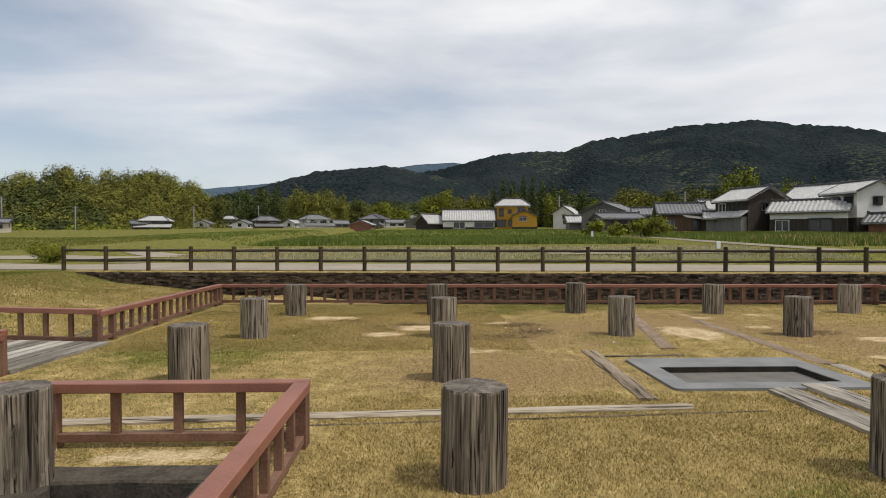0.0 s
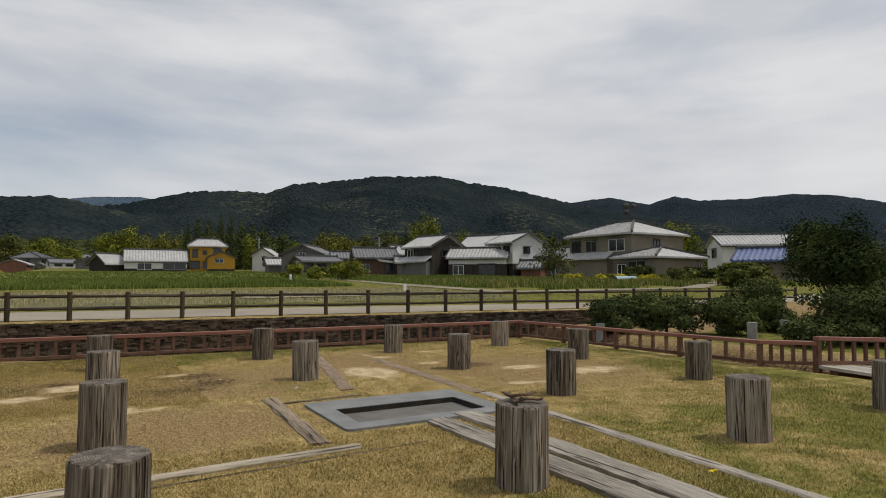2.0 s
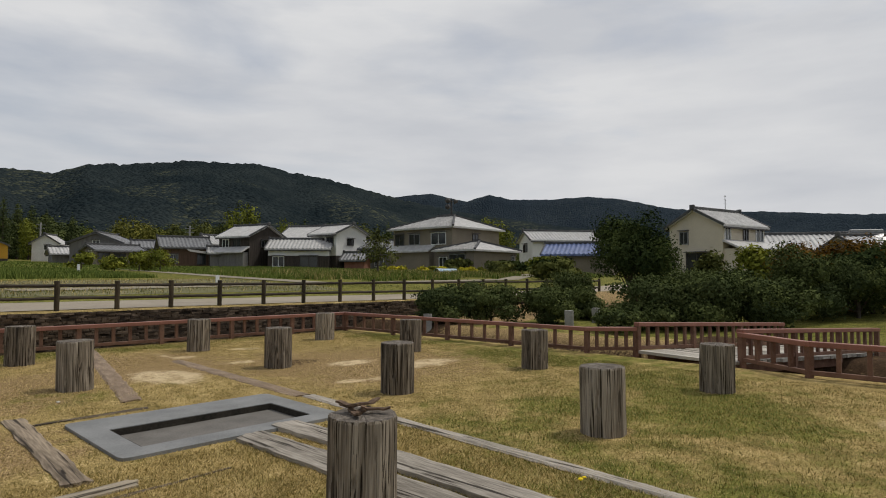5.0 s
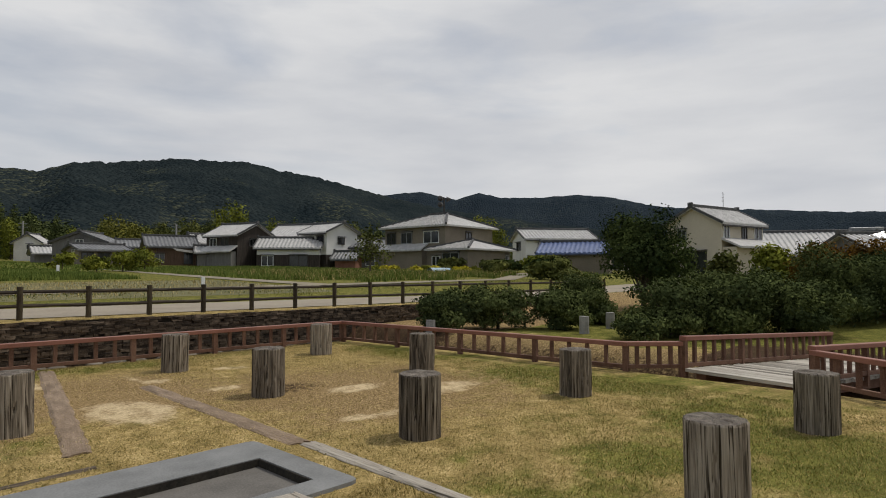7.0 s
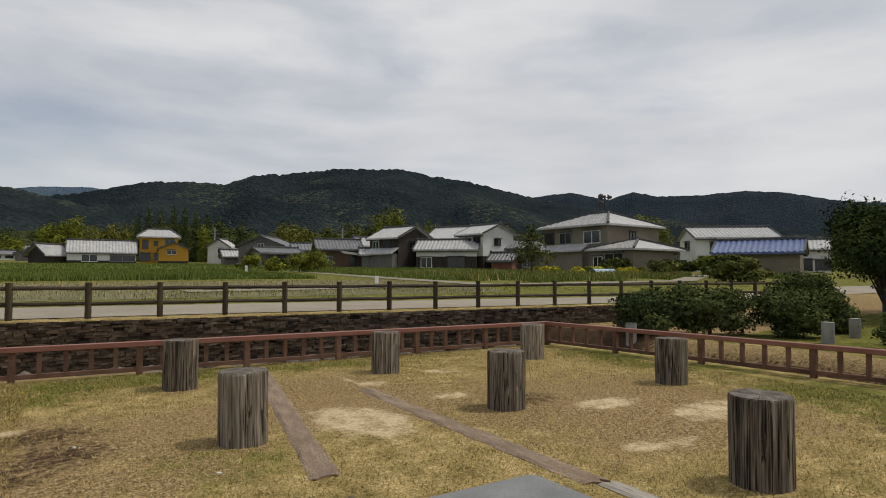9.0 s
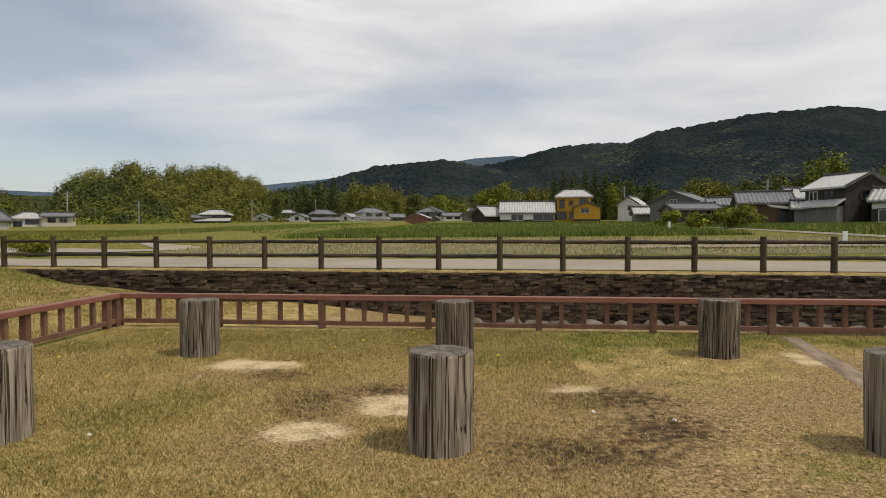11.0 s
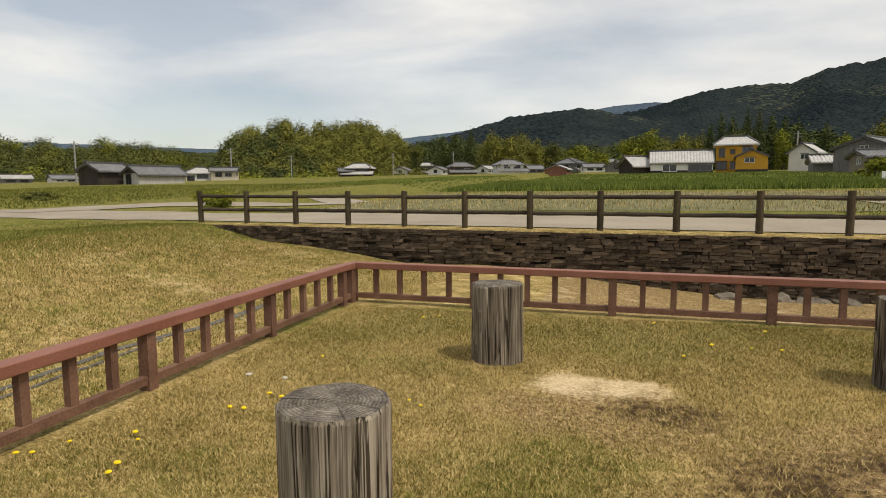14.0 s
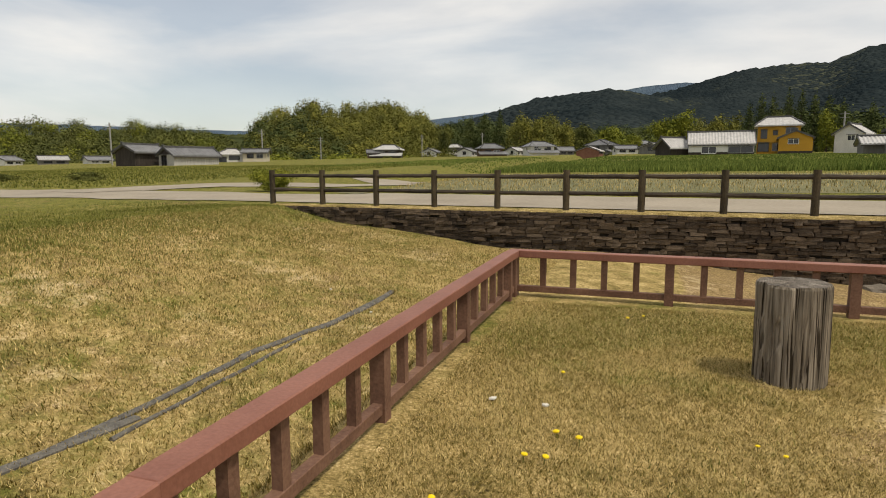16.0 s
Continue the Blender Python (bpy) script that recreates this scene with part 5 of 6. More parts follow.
            for s in (-1, 1):
                ribs.append(bar((xx, s * hw, h - 0.13), (xx, s * hw * (1 - f), h - 0.13 + (rh + 0.13) * f), 0.2, 0.10))
        roof = part("roof", bm, roofmat, t)
        for rib in ribs:
            part("tile_rib", rib, roofmat, roof)
        for k, (cx, cy) in enumerate(corners):
            ux = -rl if cx < 0 else rl
            part("hip_ridge", bar((cx, cy, h - 0.08), (ux, 0, h + rh + 0.08), 0.26, 0.26), RIDGE, roof)
        part("ridge_cap", bar((-rl - 0.1, 0, h + rh + 0.14), (rl + 0.1, 0, h + rh + 0.14), 0.3, 0.34), RIDGE, roof)
    if lower:
        y0, ww, hh, lx0, lx1, lmat = lower
        bm = bmesh.new()
        v = [bm.verts.new(p) for p in ((lx0, -W / 2, hh + 0.9), (lx1, -W / 2, hh + 0.9), (lx1, -W / 2 - ww, hh), (lx0, -W / 2 - ww, hh))]
        w2 = [bm.verts.new((q.co.x, q.co.y, q.co.z - 0.2)) for q in v]
        bm.faces.new(v)
        bm.faces.new(w2[::-1])
        for k in range(4):
            bm.faces.new((v[k], w2[k], w2[(k + 1) % 4], v[(k + 1) % 4]))
        part("lower_roof", bm, roofmat, t)
        if y0:
            bm = bmesh.new()
            box(bm, lx0 + 0.3, lx1 - 0.3, -W / 2 - ww + 0.6, -W / 2 - 0.01, -1.2, hh - 0.05)
            part("lean_to_wall", bm, lmat, t)
    if band:
        z0, z1, bmat = band
        bm = bmesh.new()
        box(bm, -L / 2 - 0.03, L / 2 + 0.03, -W / 2 - 0.03, W / 2 + 0.03, z0, z1)
        part("lower_cladding", bm, bmat, t)
    wr = random.Random(int(az * 10) + int(dist))
    windows = list(windows)
    if name in ("house", "annex") and h > 2.2:
        fronts = [q[1] for q in windows if q[0] == "f" and q[2] < 2.4]
        for u in np.arange(-L / 2 + 1.1, L / 2 - 0.8, 2.3):
            if all(abs(u - q) > 2.0 for q in fronts) and not (lower and lower[3] < u < lower[4]):
                windows.append(("f", u, 1.0, wr.uniform(1.2, 1.9), wr.uniform(1.2, 1.7)))
        if h > 3.6:
            high = [q[1] for q in windows if q[0] == "f" and q[2] > 2.4]
            for u in (-L * 0.27, L * 0.27):
                if all(abs(u - q) > 2.0 for q in high):
                    windows.append(("f", u, h * 0.76, wr.uniform(1.1, 1.7), 1.0))
        for side in ("l", "r"):
            if not any(q[0] == side for q in windows):
                windows.append((side, wr.uniform(-0.6, 0.6), h * 0.74, 1.2, 0.9))
    for face, u, zc, w, hh in windows:
        off = 0.06 if band else 0.0
        if face == "f":
            m = pose(u, -W / 2 - off, zc)
        elif face == "r":
            m = pose(L / 2 + off, u, zc, 0, 0, 90)
        elif face == "l":
            m = pose(-L / 2 - off, u, zc, 0, 0, -90)
        else:
            m = pose(u, -W / 2 + float(face), zc)
        wbm = bmesh.new()
        box(wbm, -w / 2, w / 2, -0.03, 0.06, -hh / 2, hh / 2, m)
        win = part("window", wbm, GLASS, t, "dark window")
        fr = []
        for q in ((-w / 2 - 0.08, w / 2 + 0.08, hh / 2, hh / 2 + 0.1), (-w / 2 - 0.08, w / 2 + 0.08, -hh / 2 - 0.1, -hh / 2), (-w / 2 - 0.08, -w / 2, -hh / 2, hh / 2), (w / 2, w / 2 + 0.08, -hh / 2, hh / 2), (-0.04, 0.04, -hh / 2, hh / 2)):
            b2 = bmesh.new()
            box(b2, q[0], q[1], -0.09, 0.05, q[2], q[3], m)
            fr.append(b2)
        part("window_frame", joined(*fr), wr.choice((TRIM, TRIM, STEEL, WHITEM)), win)
        b2 = bmesh.new()
        box(b2, -w / 2 - 0.16, w / 2 + 0.16, -0.38, 0.0, hh / 2 + 0.16, hh / 2 + 0.24, m)
        part("window_hood", b2, RIDGE, win)
    return t


O9, O7, O12 = (1.36, 0.38), (1.3, -1.46), (-0.68, 2.8)
# storehouse, yellow house and their neighbours
house("storehouse", "long low white storehouse with a grey tiled roof", 3.9, 143, 12.0, 7.5, 1.9, 2.3, PLASTER, TILE, 0, O9, windows=(("f", -2.2, 0.6, 2.6, 1.3), ("f", 3.6, 0.6, 4.4, 1.2)), lift=0.3, band=(-0.8, 0.15, DARKWOOD), over=0.3)
house("shed", "black boarded shed with a white gable end", 0.2, 142, 4.6, 5.0, 1.9, 1.7, DARKWOOD, TILE, 35, O9, lift=-0.1)
house("house", "ochre yellow two-storey house with a grey hipped roof", 8.1, 147, 7.4, 8.0, 4.9, 1.9, YELLOW, TILE, 0, O9, hip=2.2, windows=(("f", -2.6, 3.6, 1.0, 1.6), ("f", -0.6, 3.8, 0.7, 0.7)), over=0.8, lift=0.2)
house("annex", "bright ochre yellow annex with a front gable", 9.25, 142.5, 6.0, 5.7, 2.5, 1.5, YELLOW, TILEDARK, 90, O9, windows=(("l", 0.4, 2.0, 1.7, 0.8),), lift=0.25, over=0.4, band=(-0.8, 0.2, DARKWOOD))
house("house", "small white house with a grey gabled roof", 13.2, 150, 5, 5, 3.4, 1.9, PLASTER, TILE, 70, O9)
house("house", "grey house with a broad front gable", 17.2, 118, 9, 8.2, 3.1, 1.9, GREYWALL, TILEDARK, 70, O9, windows=(("l", 0, 3.5, 1.0, 0.6),))
house("house", "low brown house with a grey tiled roof", 17.7, 108, 7, 6, 2.0, 0.9, TAUPE, TILEDARK, 20, O9)
house("house", "low house with a pale grey tiled roof", 14.8, 125, 7, 5, 1.5, 1.2, GREYWALL, TILE, 8, O9)
house("house", "low grey house between larger houses", 20.6, 116, 5.5, 6, 2.6, 1.3, GREYWALL, TILEDARK, 4, O9)
house("house", "brown boarded house with a wide tiled roof", 23.2, 104, 6.8, 6, 2.7, 1.7, BROWNWOOD, TILEDARK, 8, O9, windows=(("f", -1.8, 1.0, 1.2, 1.2),))
house("house", "dark grey two-storey house with a big gable", 29.0, 100, 6.6, 7.2, 4.3, 2.0, DARKWOOD, TILE, -46, O9, windows=(("f", -1.8, 3.6, 1.3, 1.2), ("f", 0.7, 3.6, 1.6, 1.2), ("f", -1.0, 1.0, 2.4, 1.2)), lower=(True, 1.6, 2.2, -3.2, 3.4, GREYWALL))
house("house", "small house with pale tiled roof between neighbours", 26.0, 110, 5.0, 6, 3.3, 1.6, GREYWALL, TILE, 30, O9)
house("house", "grey house with a pale lean-to roof", 26.6, 101, 4.0, 5, 1.9, 1.0, GREYWALL, TILE, 0, O9, windows=(("f", 0, 0.8, 1.0, 0.9),))
house("house", "white two-storey house with a white gable end", 37.0, 97.5, 6.0, 6.4, 4.9, 1.6, PLASTER, TILE, -48, O9, windows=(("f", -0.6, 3.9, 1.5, 0.9),), band=(-1, 1.9, DARKWOOD))
house("house", "long white wing with a pale tiled roof", 33.6, 96.0, 9.2, 6.0, 2.7, 1.6, PLASTER, TILE, -10, O9, windows=(("f", 1.6, 0.9, 2.6, 1.5), ("f", -3.0, 0.9, 1.6, 1.4)), band=(-1, 1.8, DARKWOOD))
house("house", "house behind with a dark gabled roof", 34.2, 109, 7.5, 7, 4.6, 2.3, DARKWOOD, TILE, -30, O9)
house("shed", "small rust-red shed with a white roller door", 38.8, 93.5, 3.2, 3.0, 1.6, 0.8, REDWALL, TILEDARK, -20, O9, windows=())
house("house", "grey house with a low tiled roof", 41.0, 99, 6.5, 6, 3.0, 1.4, GREYWALL, TILEDARK, -8, O9)
# large house with the loudspeaker mast
big = house("house", "large taupe two-storey house with hipped grey tiled roofs", 47.4, 87.5, 11.4, 10.6, 5.3, 2.2, TAUPE, TILE, -40, O9, hip=1.6, over=0.9, lift=0.2,
            windows=(("f", -4.4, 4.2, 1.7, 1.4), ("f", -1.4, 4.2, 2.0, 1.4), ("f", 3.2, 4.2, 2.6, 1.5)), lower=(True, 1.5, 2.5, -5.9, 2.6, TAUPE))
house("annex", "single-storey taupe wing with a hipped tiled roof", 50.5, 80.5, 6.2, 9.6, 2.6, 1.3, TAUPE, TILE, -36, O9, hip=0.4, over=0.7, windows=(("f", 0.4, 1.3, 2.6, 1.7), ("r", 3.9, 1.3, 0.6, 1.4)), lift=0.1)
t = thing("loudspeaker_mast", pose(66.1, 58.9, plain(66, 59)), "dark mast with loudspeakers above the roof", "mast")
part("pole", round_bar((0, 0, -0.5), (0, 0, 10.5), 0.12, 8), TRIM, t)
for zz, s in ((9.3, -1), (10.2, -1), (10.2, 1)):
    part("arm", bar((0, 0, zz), (s * 0.6, 0, zz + 0.1), 0.10, 0.10), TRIM, t)
    bm = bmesh.new()
    bmesh.ops.create_cone(bm, cap_ends=True, segments=12, radius1=0.42, radius2=0.14, depth=0.6, matrix=pose(s * 0.85, -0.1, zz + 0.1, 90, 0, s * 40))
    part("horn", bm, TRIM, t, "dark horn loudspeaker")
# houses to the east
house("house", "white house with a pale tiled roof and small windows", 57.9, 103, 11.5, 8, 4.2, 1.8, PLASTER, TILE, 20, O9, windows=(("l", -0.6, 3.4, 0.9, 1.2), ("l", 0.8, 3.4, 0.9, 1.2), ("f", -3.4, 3.2, 0.7, 1.2), ("f", -1.0, 3.2, 0.6, 1.2)), lift=0.4)
house("house", "low house with a bright blue tiled roof", 60.4, 78, 8.2, 6.5, 1.7, 1.5, TAUPE, TILEBLUE, -6, O9, windows=(("f", -1.5, 0.8, 1.5, 0.9),), lift=0.7)
house("house", "pale-roofed house behind the blue roof", 63.0, 112, 9, 7, 3.2, 1.6, PLASTER, TILE, 0, O9)
house("house", "cream two-storey house with a pale gabled roof", 70.9, 71.0, 7.6, 6.2, 5.0, 1.9, CREAM, TILE, 58, O7, windows=(("l", 1.3, 4.3, 0.9, 1.2), ("l", -0.2, 1.5, 2.4, 2.2), ("f", -3.0, 4.5, 0.9, 1.3), ("f", 0.2, 4.5, 0.8, 1.3), ("f", 2.8, 4.5, 1.3, 1.4), ("f", -2.4, 1.6, 1.0, 1.2), ("f", 2.6, 1.6, 0.9, 1.3)), lower=(True, 2.0, 3.1, -3.9, 4.3, CREAM), lift=0.0, over=0.5)
t = thing("tv_aerial", pose(70.3, 21.5, 7.0), "thin roof aerial with short rods", "aerial")
part("pole", round_bar((0, 0, 0), (0, 0, 3.2), 0.035, 6), STEEL, t)
for zz in (2.2, 2.6, 3.0):
    part("rod", bar((-0.35, 0, zz), (0.35, 0, zz), 0.03, 0.03), STEEL, t)
house("house", "long house with a broad corrugated pale roof", 78.2, 84, 13.5, 11, 2.4, 3.0, PLASTER, TILE, 16, O7)
house("house", "house with a solar water heater on its roof", 82.6, 70, 7.5, 7, 2.6, 1.7, GREYWALL, TILE, 40, O7, windows=(("f", -1.0, 1.3, 1.6, 1.2),))
house("house", "house with a dark tiled roof and white gable", 86.5, 78, 9, 8, 3.2, 2.0, PLASTER, TILEDARK, 50, O7)
t = thing("solar_heater", pose(1.3 + 69 * math.sin(radians(81.9)), -1.46 + 69 * math.cos(radians(81.9)), 4.35, 0, 0, -60), "dark solar water heater on a roof", "solar heater")
bm = bmesh.new()
box(bm, -1.3, 1.3, -0.9, 0.9, -0.05, 0.05, pose(0, 0, 0.6, 35))
part("panel", bm, GLASS, t)
bm = bmesh.new()
box(bm, -1.4, 1.4, 0.6, 1.1, 0.95, 1.4, None, 0.05)
part("tank", bm, STEEL, t)
for s in (-1.1, 1.1):
    part("leg", bar((s, 0.7, -0.6), (s, 0.7, 1.0), 0.07, 0.07), STEEL, t)
# western sheds and village
house("shed", "dark brown boarded barn with a grey tiled roof", -44.6, 118, 6.2, 4.4, 2.5, 1.0, DARKWOOD, TILEDARK, 40, O12, lift=-0.1, over=0.4)
house("shed", "weathered pale boarded barn with a tiled roof", -41.0, 116, 8.2, 4.6, 1.7, 1.1, PALEBOARD, TILEDARK, 30, O12, gable_wall=DARKWOOD, over=0.4, windows=(("l", 0.6, 0.6, 1.4, 1.8),))
house("house", "house with hipped grey roof beside the grove", -37.4, 165, 6.5, 6, 2.3, 1.4, PLASTER, TILE, 0, O12, hip=1.0, windows=(("f", 0.5, 1.6, 2.4, 0.9),), lift=-0.6)
house("house", "cream two-storey house beside the grove", -35.4, 160, 5.6, 5, 2.6, 0.7, CREAM, TILEDARK, -10, O12, windows=(("f", -1, 1.9, 1.4, 0.8), ("f", 1.2, 1.9, 1.4, 0.8)), lift=-0.6)
VILLAGE = ((-23.6, 205, 9.0, 7, 3.4, 1.9, DARKWOOD, TILE, 0, "dark timber farmhouse with layered grey roofs"), (-25.0, 204, 4.5, 5, 2.4, 1.2, BROWNWOOD, TILE, 0, "low timber wing of a farmhouse"),
           (-19.7, 225, 5, 6, 2.6, 1.6, PLASTER, TILE, 50, "small white house with a gabled roof"), (-17.5, 245, 6, 6, 4.6, 1.5, GREYWALL, TILE, 0, "grey house with a pale roof"),
           (-16.4, 215, 5, 6, 2.4, 1.5, PLASTER, TILE, 60, "small white house with gabled roof"), (-14.4, 205, 8, 7, 3.3, 1.8, BROWNWOOD, TILE, 0, "brown timber house with layered tiled roofs"),
           (-12.0, 230, 5, 6, 2.6, 1.6, PLASTER, TILE, 60, "small white house with gabled roof"), (-10.0, 205, 9, 8, 3.6, 2.0, PLASTER, TILE, 20, "large white farmhouse with grey gabled roofs"),
           (-7.6, 220, 6, 6, 2.2, 1.6, GREYWALL, TILE, 0, "grey house with a pale roof"), (-5.5, 190, 7, 7, 1.6, 1.7, REDWALL, TILE, 90, "low rust-red house with a front gable"),
           (-4.3, 235, 9, 9, 4.2, 2.6, GREYWALL, TILE, 60, "large grey house with a broad gable"), (-2.4, 215, 8, 6, 2.4, 1.4, PLASTER, TILE, 0, "low white house with a pale roof"),
           (-0.3, 180, 6, 6, 2.2, 1.5, GREYWALL, TILE, 90, "grey house with a front gable"), (-1.0, 250, 8, 7, 4.6, 1.8, GREYWALL, TILEDARK, 10, "grey house between trees"),
           (-47.5, 200, 7, 6, 1.6, 1.2, PLASTER, TILE, 0, "low white house beyond the meadow"), (-50.5, 210, 8, 6, 2.0, 1.3, GREYWALL, TILE, 20, "low grey house beyond the meadow"), (-53.5, 205, 6, 6, 2.0, 1.4, PLASTER, TILEDARK, 40, "white house beyond the meadow"))
for k, (az, d, L, Wd, h, rh, wm, rm, turn, lab) in enumerate(VILLAGE):
    tall = h > 3
    house("house", lab, az, d * 1.06, L * 0.92, Wd, h * 0.95, rh * 0.85, wm, TILE if k % 3 == 0 else TILEDARK, turn + (k % 3 - 1) * 14, O12, hip=(L * 0.24 if tall else False), over=0.8 if tall else 0.5,
          windows=(("f", -L * 0.2, h * 0.66, L * 0.25, h * 0.22), ("f", L * 0.2, h * 0.66, L * 0.25, h * 0.22)), lower=(True, 2.2, h * 0.40, -L * 0.62, L * 0.62, wm) if tall else None, lift=-0.012 * max(0, d - 150))

# timber frame and clothes rack near the brown house
t = thing("drying_frame", pose(O9[0] + 99 * math.sin(radians(25.6)), O9[1] + 99 * math.cos(radians(25.6)), plain(43, 89)), "long pale wooden pole rack before the houses", "rack")
for k in range(5):
    part("pole", bar((-3.5, k * 0.25, 2.3 + 0.08 * k), (3.5, k * 0.25, 1.5 + 0.1 * k), 0.09, 0.09), PALEBOARD, t)
for s in (-3.2, 0, 3.2):
    part("leg", bar((s, 0.5, -0.3), (s, 0.5, 2.2 - s * 0.11), 0.12, 0.12), BROWNWOOD, t)

# utility poles
for az, d, h in ((13.0, 150, 8.5), (-29.5, 205, 7.5), (-34.5, 170, 8.5), (-46, 150, 9), (-15, 240, 9), (24.2, 118, 7.5), (-20.5, 215, 8)):
    a = radians(az)
    x, y = d * math.sin(a), d * math.cos(a)
    t = thing("utility_pole", pose(x, y, plain(x, y) - 0.4, 0, 0, -az), "grey concrete utility pole with short crossarms", "utility pole", "utility poles")
    part("pole", round_bar((0, 0, -0.5), (0, 0, h), 0.15, 8), POLE, t)
    for zz in (h - 0.5, h - 1.2):
        part("crossarm", bar((-0.8, 0, zz), (0.8, 0, zz), 0.1, 0.1), STEEL, t)
# small white markers in the field
for x, y, h in ((14.9, 50.2, 0.75), (15.85, 29.0, 0.50)):
    t = thing("marker_post", pose(x, y, plain(x, y)), "small white field marker", "marker")
    bm = bmesh.new()
    box(bm, -0.10, 0.10, -0.03, 0.03, 0.1, h, None, 0.01)
    part("plate", bm, WHITEM, t)
    part("stake", bar((0, 0.06, -0.2), (0, 0.06, h - 0.05), 0.05, 0.05), BROWNWOOD, t)
t = thing("garden_tunnel", pose(52.5, 47.0, plain(52.5, 47)), "low pale blue cover in a vegetable bed", "cover")
bm = bmesh.new()
limb(bm, (-1.6, 0, 0.0), (1.6, 0, 0.0), 0.55, 0.55, 16)
part("sheet", bm, CANDY, t)

# ---- grass, weeds and flowers ----


def blades(name, label, n, place, height, width, mat, seed, lean=0.6):
    """Loose grass: each blade one narrow face. place(g, n) gives x, y arrays."""
    g = np.random.default_rng(seed)
    x, y = place(g, n)
    z = sample(GZ, x, y)
    n = len(x)
    a = g.uniform(0, 2 * np.pi, n)
    h = height * g.uniform(0.5, 1.3, n)
    w = width * g.uniform(0.6, 1.3, n)
    ca, sa = np.cos(a), np.sin(a)
    b = g.uniform(0, 2 * np.pi, n)
    ln = lean * h * g.uniform(0.2, 1.4, n)
    P = np.zeros((n, 3, 3))
    P[:, 0] = np.stack([x - ca * w, y - sa * w, z - 0.01], 1)
    P[:, 1] = np.stack([x + ca * w, y + sa * w, z - 0.01], 1)
    P[:, 2] = np.stack([x + np.cos(b) * ln, y + np.sin(b) * ln, z + h], 1)
    me = bpy.data.meshes.new(name)
    me.vertices.add(3 * n)
    me.vertices.foreach_set("co", P.astype(np.float32).ravel())
    me.loops.add(3 * n)
    me.loops.foreach_set("vertex_index", np.arange(3 * n, dtype=np.int32))
    me.polygons.add(n)
    me.polygons.foreach_set("loop_start", np.arange(0, 3 * n, 3, dtype=np.int32))
    me.polygons.foreach_set("loop_total", np.full(n, 3, dtype=np.int32))
    me.materials.append(mat)
    me.update(calc_edges=True)
    return tagged(new(name, me), label, "grass", kind="stuff")


def lawn_place(which, box_):
    def f(g, n):
        x0, x1, y0, y1 = box_
        x, y = g.uniform(x0, x1, n), g.uniform(y0, y1, n)
        m = sample(GM, x, y)
        bare, brown, green = m[:, 0], m[:, 1], m[:, 2]
        clump = 0.5 + 0.25 * np.sin(x * 5.1 + 2 * np.sin(y * 2.3)) + 0.25 * np.sin(y * 4.7 + 2 * np.sin(x * 3.1))
        inside = ~((ox0 < x) & (x < ox1) & (oy0 < y) & (y < oy1)) & ~((PIT[0] - .2 < x) & (x < PIT[1] + .2) & (y < PIT[3] + .25) & (y > PIT[2]))
        p = (0.95 - bare * 1.8 - brown * 0.75) if which == "dry" else (green * 1.3 + 0.6 * clump - 0.5 - bare - brown * 0.7)
        keep = inside & (g.random(n) < p)
        return x[keep], y[keep]
    return f


NEARBOX = (-4.75, 9.6, -2.6, 9.9)
blades("dry_grass", "short dry straw-coloured mown grass", 420000, lawn_place("dry", NEARBOX), 0.020, 0.0036, BLADE, 1, 1.6)
blades("dry_grass", "fine dry mown grass beside the path", 520000, lawn_place("dry", (-4.7, 1.2, 4.4, 9.9)), 0.020, 0.0026, BLADE, 11, 1.7)
blades("dry_grass", "fine dry mown grass round the log posts", 200000, lawn_place("dry", (-1.0, 4.4, -2.3, 2.0)), 0.022, 0.0028, BLADE, 12, 1.6)
blades("green_grass", "short green tufts in the dry lawn", 300000, lawn_place("green", NEARBOX), 0.026, 0.0038, GREENBLADE, 2, 1.1)
blades("dry_grass", "dry tufted grass on the bank", 190000, lambda g, n: (g.uniform(-12.5, -5.0, n), g.uniform(3, 16.5, n)), 0.032, 0.0055, BLADE, 3, 1.0)
blades("green_grass", "green grass on top of the bank", 60000, lambda g, n: (g.normal(-12.5, 2.0, n), g.uniform(4, 17.5, n)), 0.045, 0.007, GREENBLADE, 4, 0.8)


def tall_field(x0, x1, y0, y1):
    return lambda g, n: (g.uniform(x0, x1, n), g.uniform(y0, y1, n))


blades("green_field", "tall fresh green grass field", 60000, tall_field(-13, 17, 40, 62), 0.30, 0.04, FIELDBLADE, 5, 0.3)
blades("green_field", "green meadow beyond the road", 40000, tall_field(-75, -26, 24, 75), 0.11, 0.05, GREENBLADE, 6, 0.4)
blades("green_field", "tall green weeds before the houses", 36000, tall_field(23, 52, 34, 80), 0.26, 0.04, FIELDBLADE, 7, 0.35)
blades("green_field", "green field before the storehouse", 24000, tall_field(-40, 30, 62, 138), 0.14, 0.10, FIELDBLADE, 8, 0.3)
blades("dry_grass", "stubble in the brown field", 16000, tall_field(-13, 20, 23.5, 37), 0.12, 0.012, BLADE, 9, 0.4)


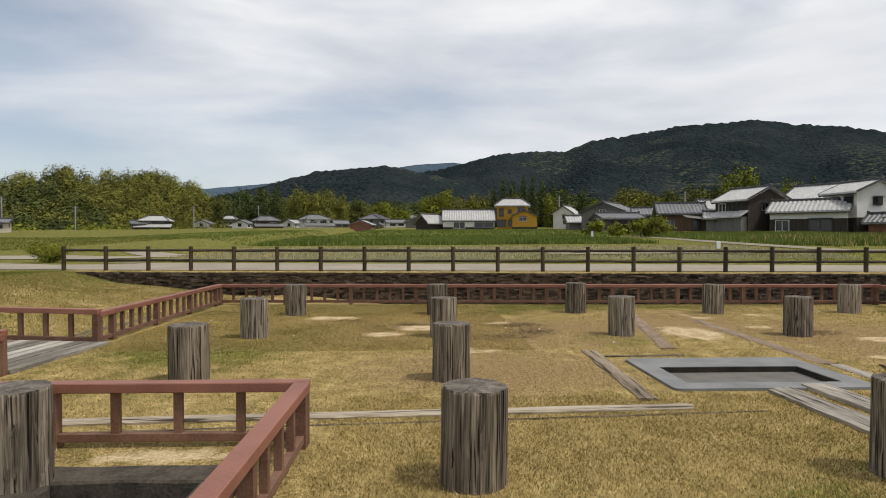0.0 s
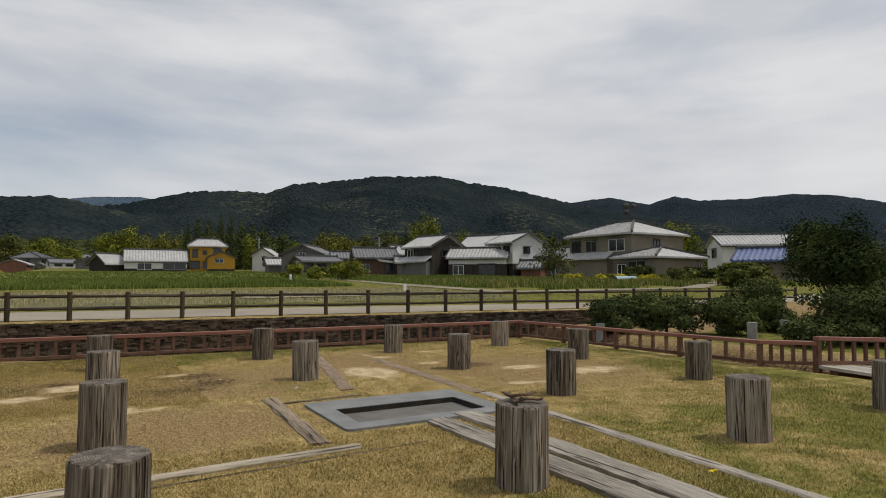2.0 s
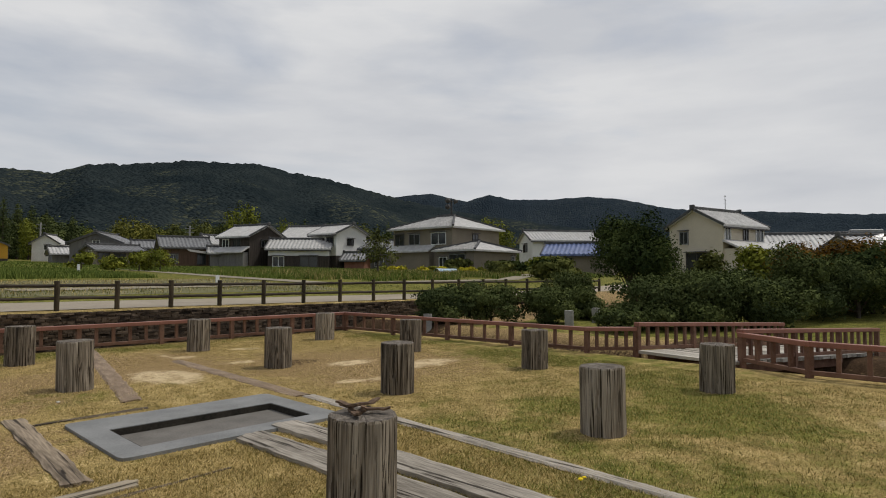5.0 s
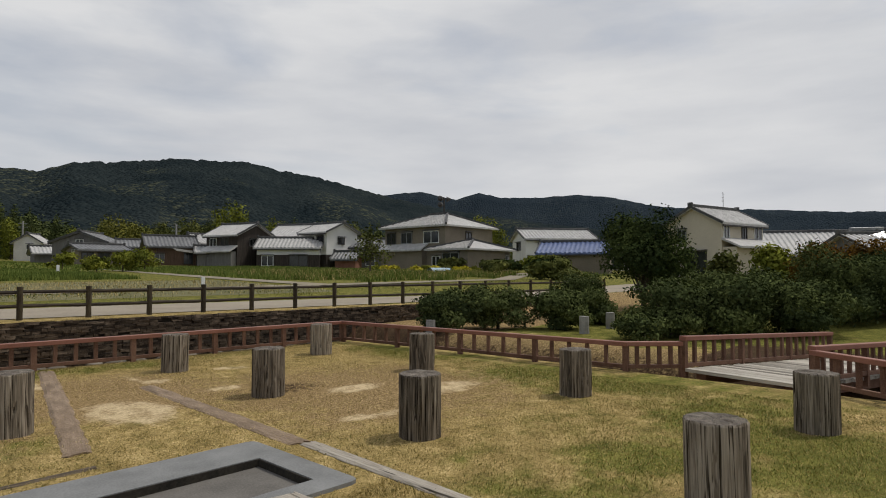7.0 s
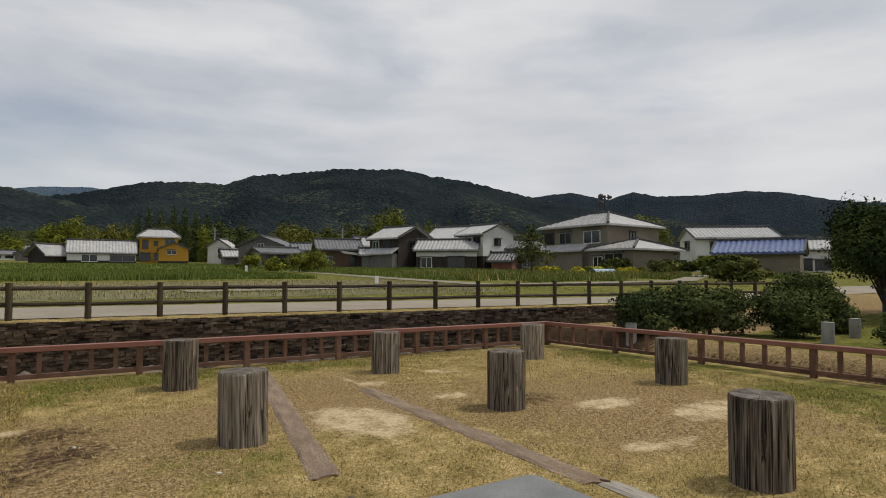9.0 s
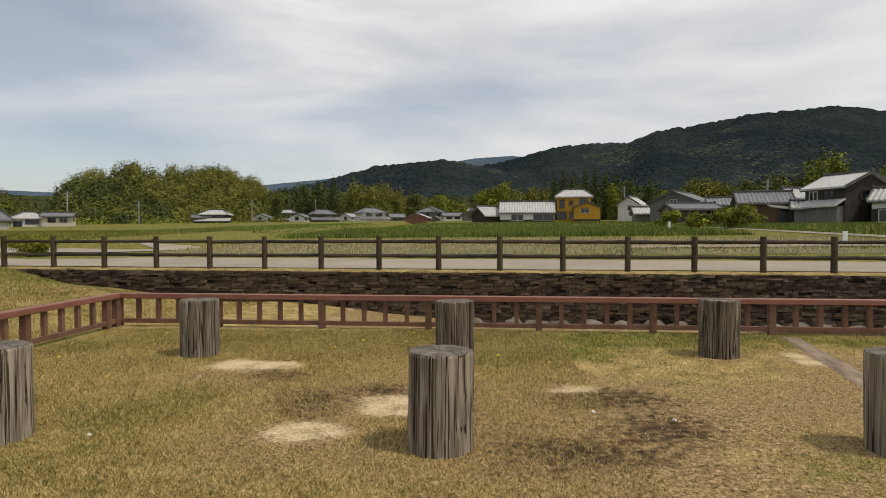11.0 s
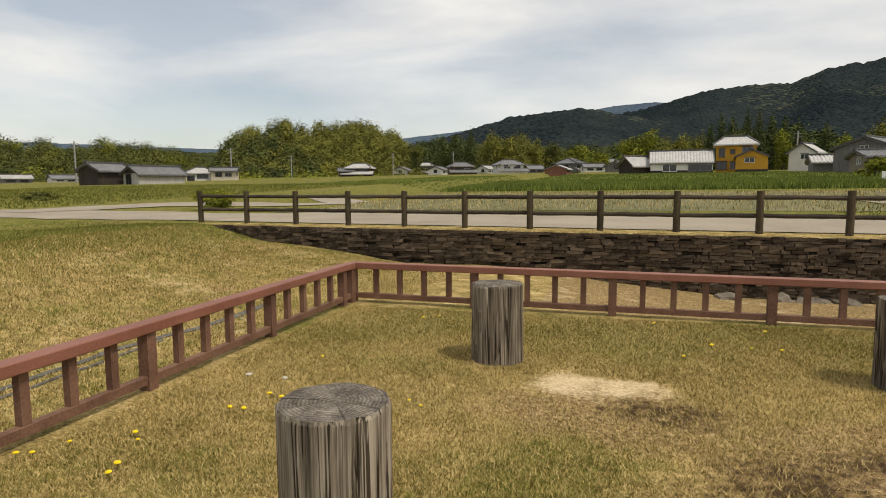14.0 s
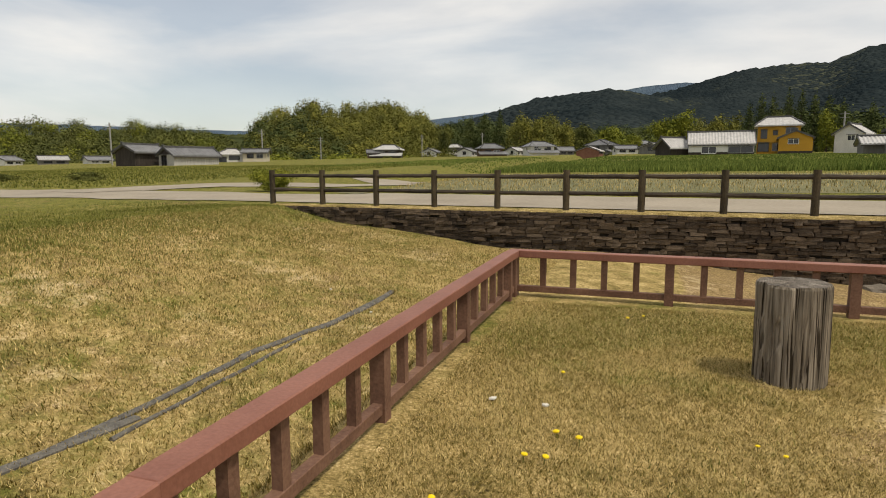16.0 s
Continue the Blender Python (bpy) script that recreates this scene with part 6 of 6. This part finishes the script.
def weedy(x0, x1, y0, y1):
    """Places in ragged patches, none on the tracks."""
    def f(g, n):
        x, y = g.uniform(x0, x1, n), g.uniform(y0, y1, n)
        patch = np.sin(x * 0.9 + 1.7 * np.sin(y * 0.5)) + np.sin(y * 0.8 + 1.3 * np.sin(x * 0.43)) + 0.6 * g.normal(size=n)
        keep = (patch > 0.1) & ~((x > 20.7) & (x < 24.6) & (y > 26)) & ~((y > 26) & (y < 29.2 + np.maximum(0, x - 40) * 0.6) & (y > 26 + np.maximum(0, x - 40) * 0.6))
        return x[keep], y[keep]
    return f


blades("weeds", "ragged green weeds beyond the road", 60000, weedy(25, 62, 29, 56), 0.42, 0.035, FIELDBLADE, 13, 0.35)
blades("weeds", "low weeds along the road edge", 9000, weedy(4, 40, 21.8, 27), 0.10, 0.016, GREENBLADE, 14, 0.5)
blades("weeds", "dry straw weeds among the green", 14000, weedy(25, 60, 30, 50), 0.5, 0.02, BLADE, 15, 0.4)

# dandelions
rng = random.Random(33)
head = bmesh.new()
bmesh.ops.create_uvsphere(head, u_segments=10, v_segments=6, radius=0.02)
for v in head.verts:
    v.co.z = v.co.z * 0.45 + 0.05
head_me = bpy.data.meshes.new("flower_head")
head.to_mesh(head_me)
head.free()
head_me.materials.append(PETAL)
stem = bmesh.new()
limb(stem, (0, 0, -0.01), (0.004, 0, 0.047), 0.003, 0.0025, 5)
stem_me = bpy.data.meshes.new("stem")
stem.to_mesh(stem_me)
stem.free()
stem_me.materials.append(GREENBLADE)
spots = [(-4.05, 6.7), (-4.25, 6.13), (-4.66, 5.8), (-4.6, 5.9), (-3.94, 6.96), (-4.6, 6.04), (-4.0, 7.85), (-3.08, 7.12), (-0.8, 8.94), (-3.58, 9.5), (-3.98, 6.68), (-3.85, 6.92), (-2.98, 7.08), (-3.67, 9.32), (-4.18, 5.86), (-4.12, 5.8), (-2.86, 5.11), (-4.31, 6.19), (4.1, -0.6), (4.16, -0.55)]
for k in range(8):
    spots.append((rng.uniform(-4.5, 1.5), rng.uniform(7.5, 9.8)))
for x, y in spots:
    t = thing("dandelion", pose(x + rng.uniform(-.05, .05), y + rng.uniform(-.05, .05), ground_z(x, y), rng.uniform(-8, 8), rng.uniform(-8, 8), rng.uniform(0, 360)), "small yellow dandelion in the lawn", "flower", "dandelions in the lawn")
    s = rng.uniform(0.55, 0.9)
    t.scale = (s, s, s)
    for nm, me in (("flower_head", head_me), ("stem", stem_me)):
        o = new(nm, me)
        o.parent = t
# pale chips of stone lying in the turf
for k, (x, y) in enumerate(((-4.07, 7.32), (-4.36, 7.33), (1.07, 6.26), (2.41, 4.84), (1.59, 6.09), (-2.25, 5.6), (-7.4, 11.1), (-6.56, 10.5))):
    bm = bmesh.new()
    bmesh.ops.create_icosphere(bm, subdivisions=1, radius=0.022)
    for v in bm.verts:
        v.co = Vector((v.co.x * (1 + 0.4 * math.sin(k + v.co.y * 90)), v.co.y * 0.8, v.co.z * 0.5 + 0.012))
    me = bpy.data.meshes.new("stone_chip")
    bm.to_mesh(me)
    bm.free()
    me.materials.append(PALECHIP)
    o = new("stone_chip", me)
    o.matrix_world = pose(x, y, ground_z(x, y) + 0.004, 0, 0, k * 47)
    tagged(o, "small pale chip of stone on the lawn", "stone", "pale stone chips")
# dark worn strips of matting in the ditch
for k, (x0, y0, x1, y1, w) in enumerate(((-7.0, 5.2, -6.72, 7.2, 0.07), (-6.80, 6.6, -6.84, 8.7, 0.06), (-6.86, 8.5, -6.72, 9.9, 0.07), (-6.74, 9.7, -6.72, 11.5, 0.09), (-6.62, 6.9, -6.70, 9.2, 0.03))):
    bm = bmesh.new()
    N = 18
    rows = []
    for i in range(N + 1):
        u = i / N
        x, y = x0 + (x1 - x0) * u, y0 + (y1 - y0) * u
        r = []
        for s in (-1, -0.4, 0.4, 1):
            xx = x + s * w / 2 * (1 + 0.5 * n2(x, y, 2.0, k + s))
            r.append(bm.verts.new((xx, y, ground_z(xx, y) + 0.012 + 0.01 * (abs(s) < 1))))
        rows.append(r)
    for a, b in zip(rows, rows[1:]):
        for q in range(3):
            bm.faces.new((a[q], a[q + 1], b[q + 1], b[q]))
    ext = bmesh.ops.extrude_face_region(bm, geom=bm.faces[:])
    for v in [e for e in ext["geom"] if isinstance(e, bmesh.types.BMVert)]:
        v.co.z -= 0.03
    t = thing("ditch_mat", pose(0, 0, 0), "worn dark strip of netting in the grassy ditch", "matting", "ditch mats")
    part("strip", bm, NETTING, t)
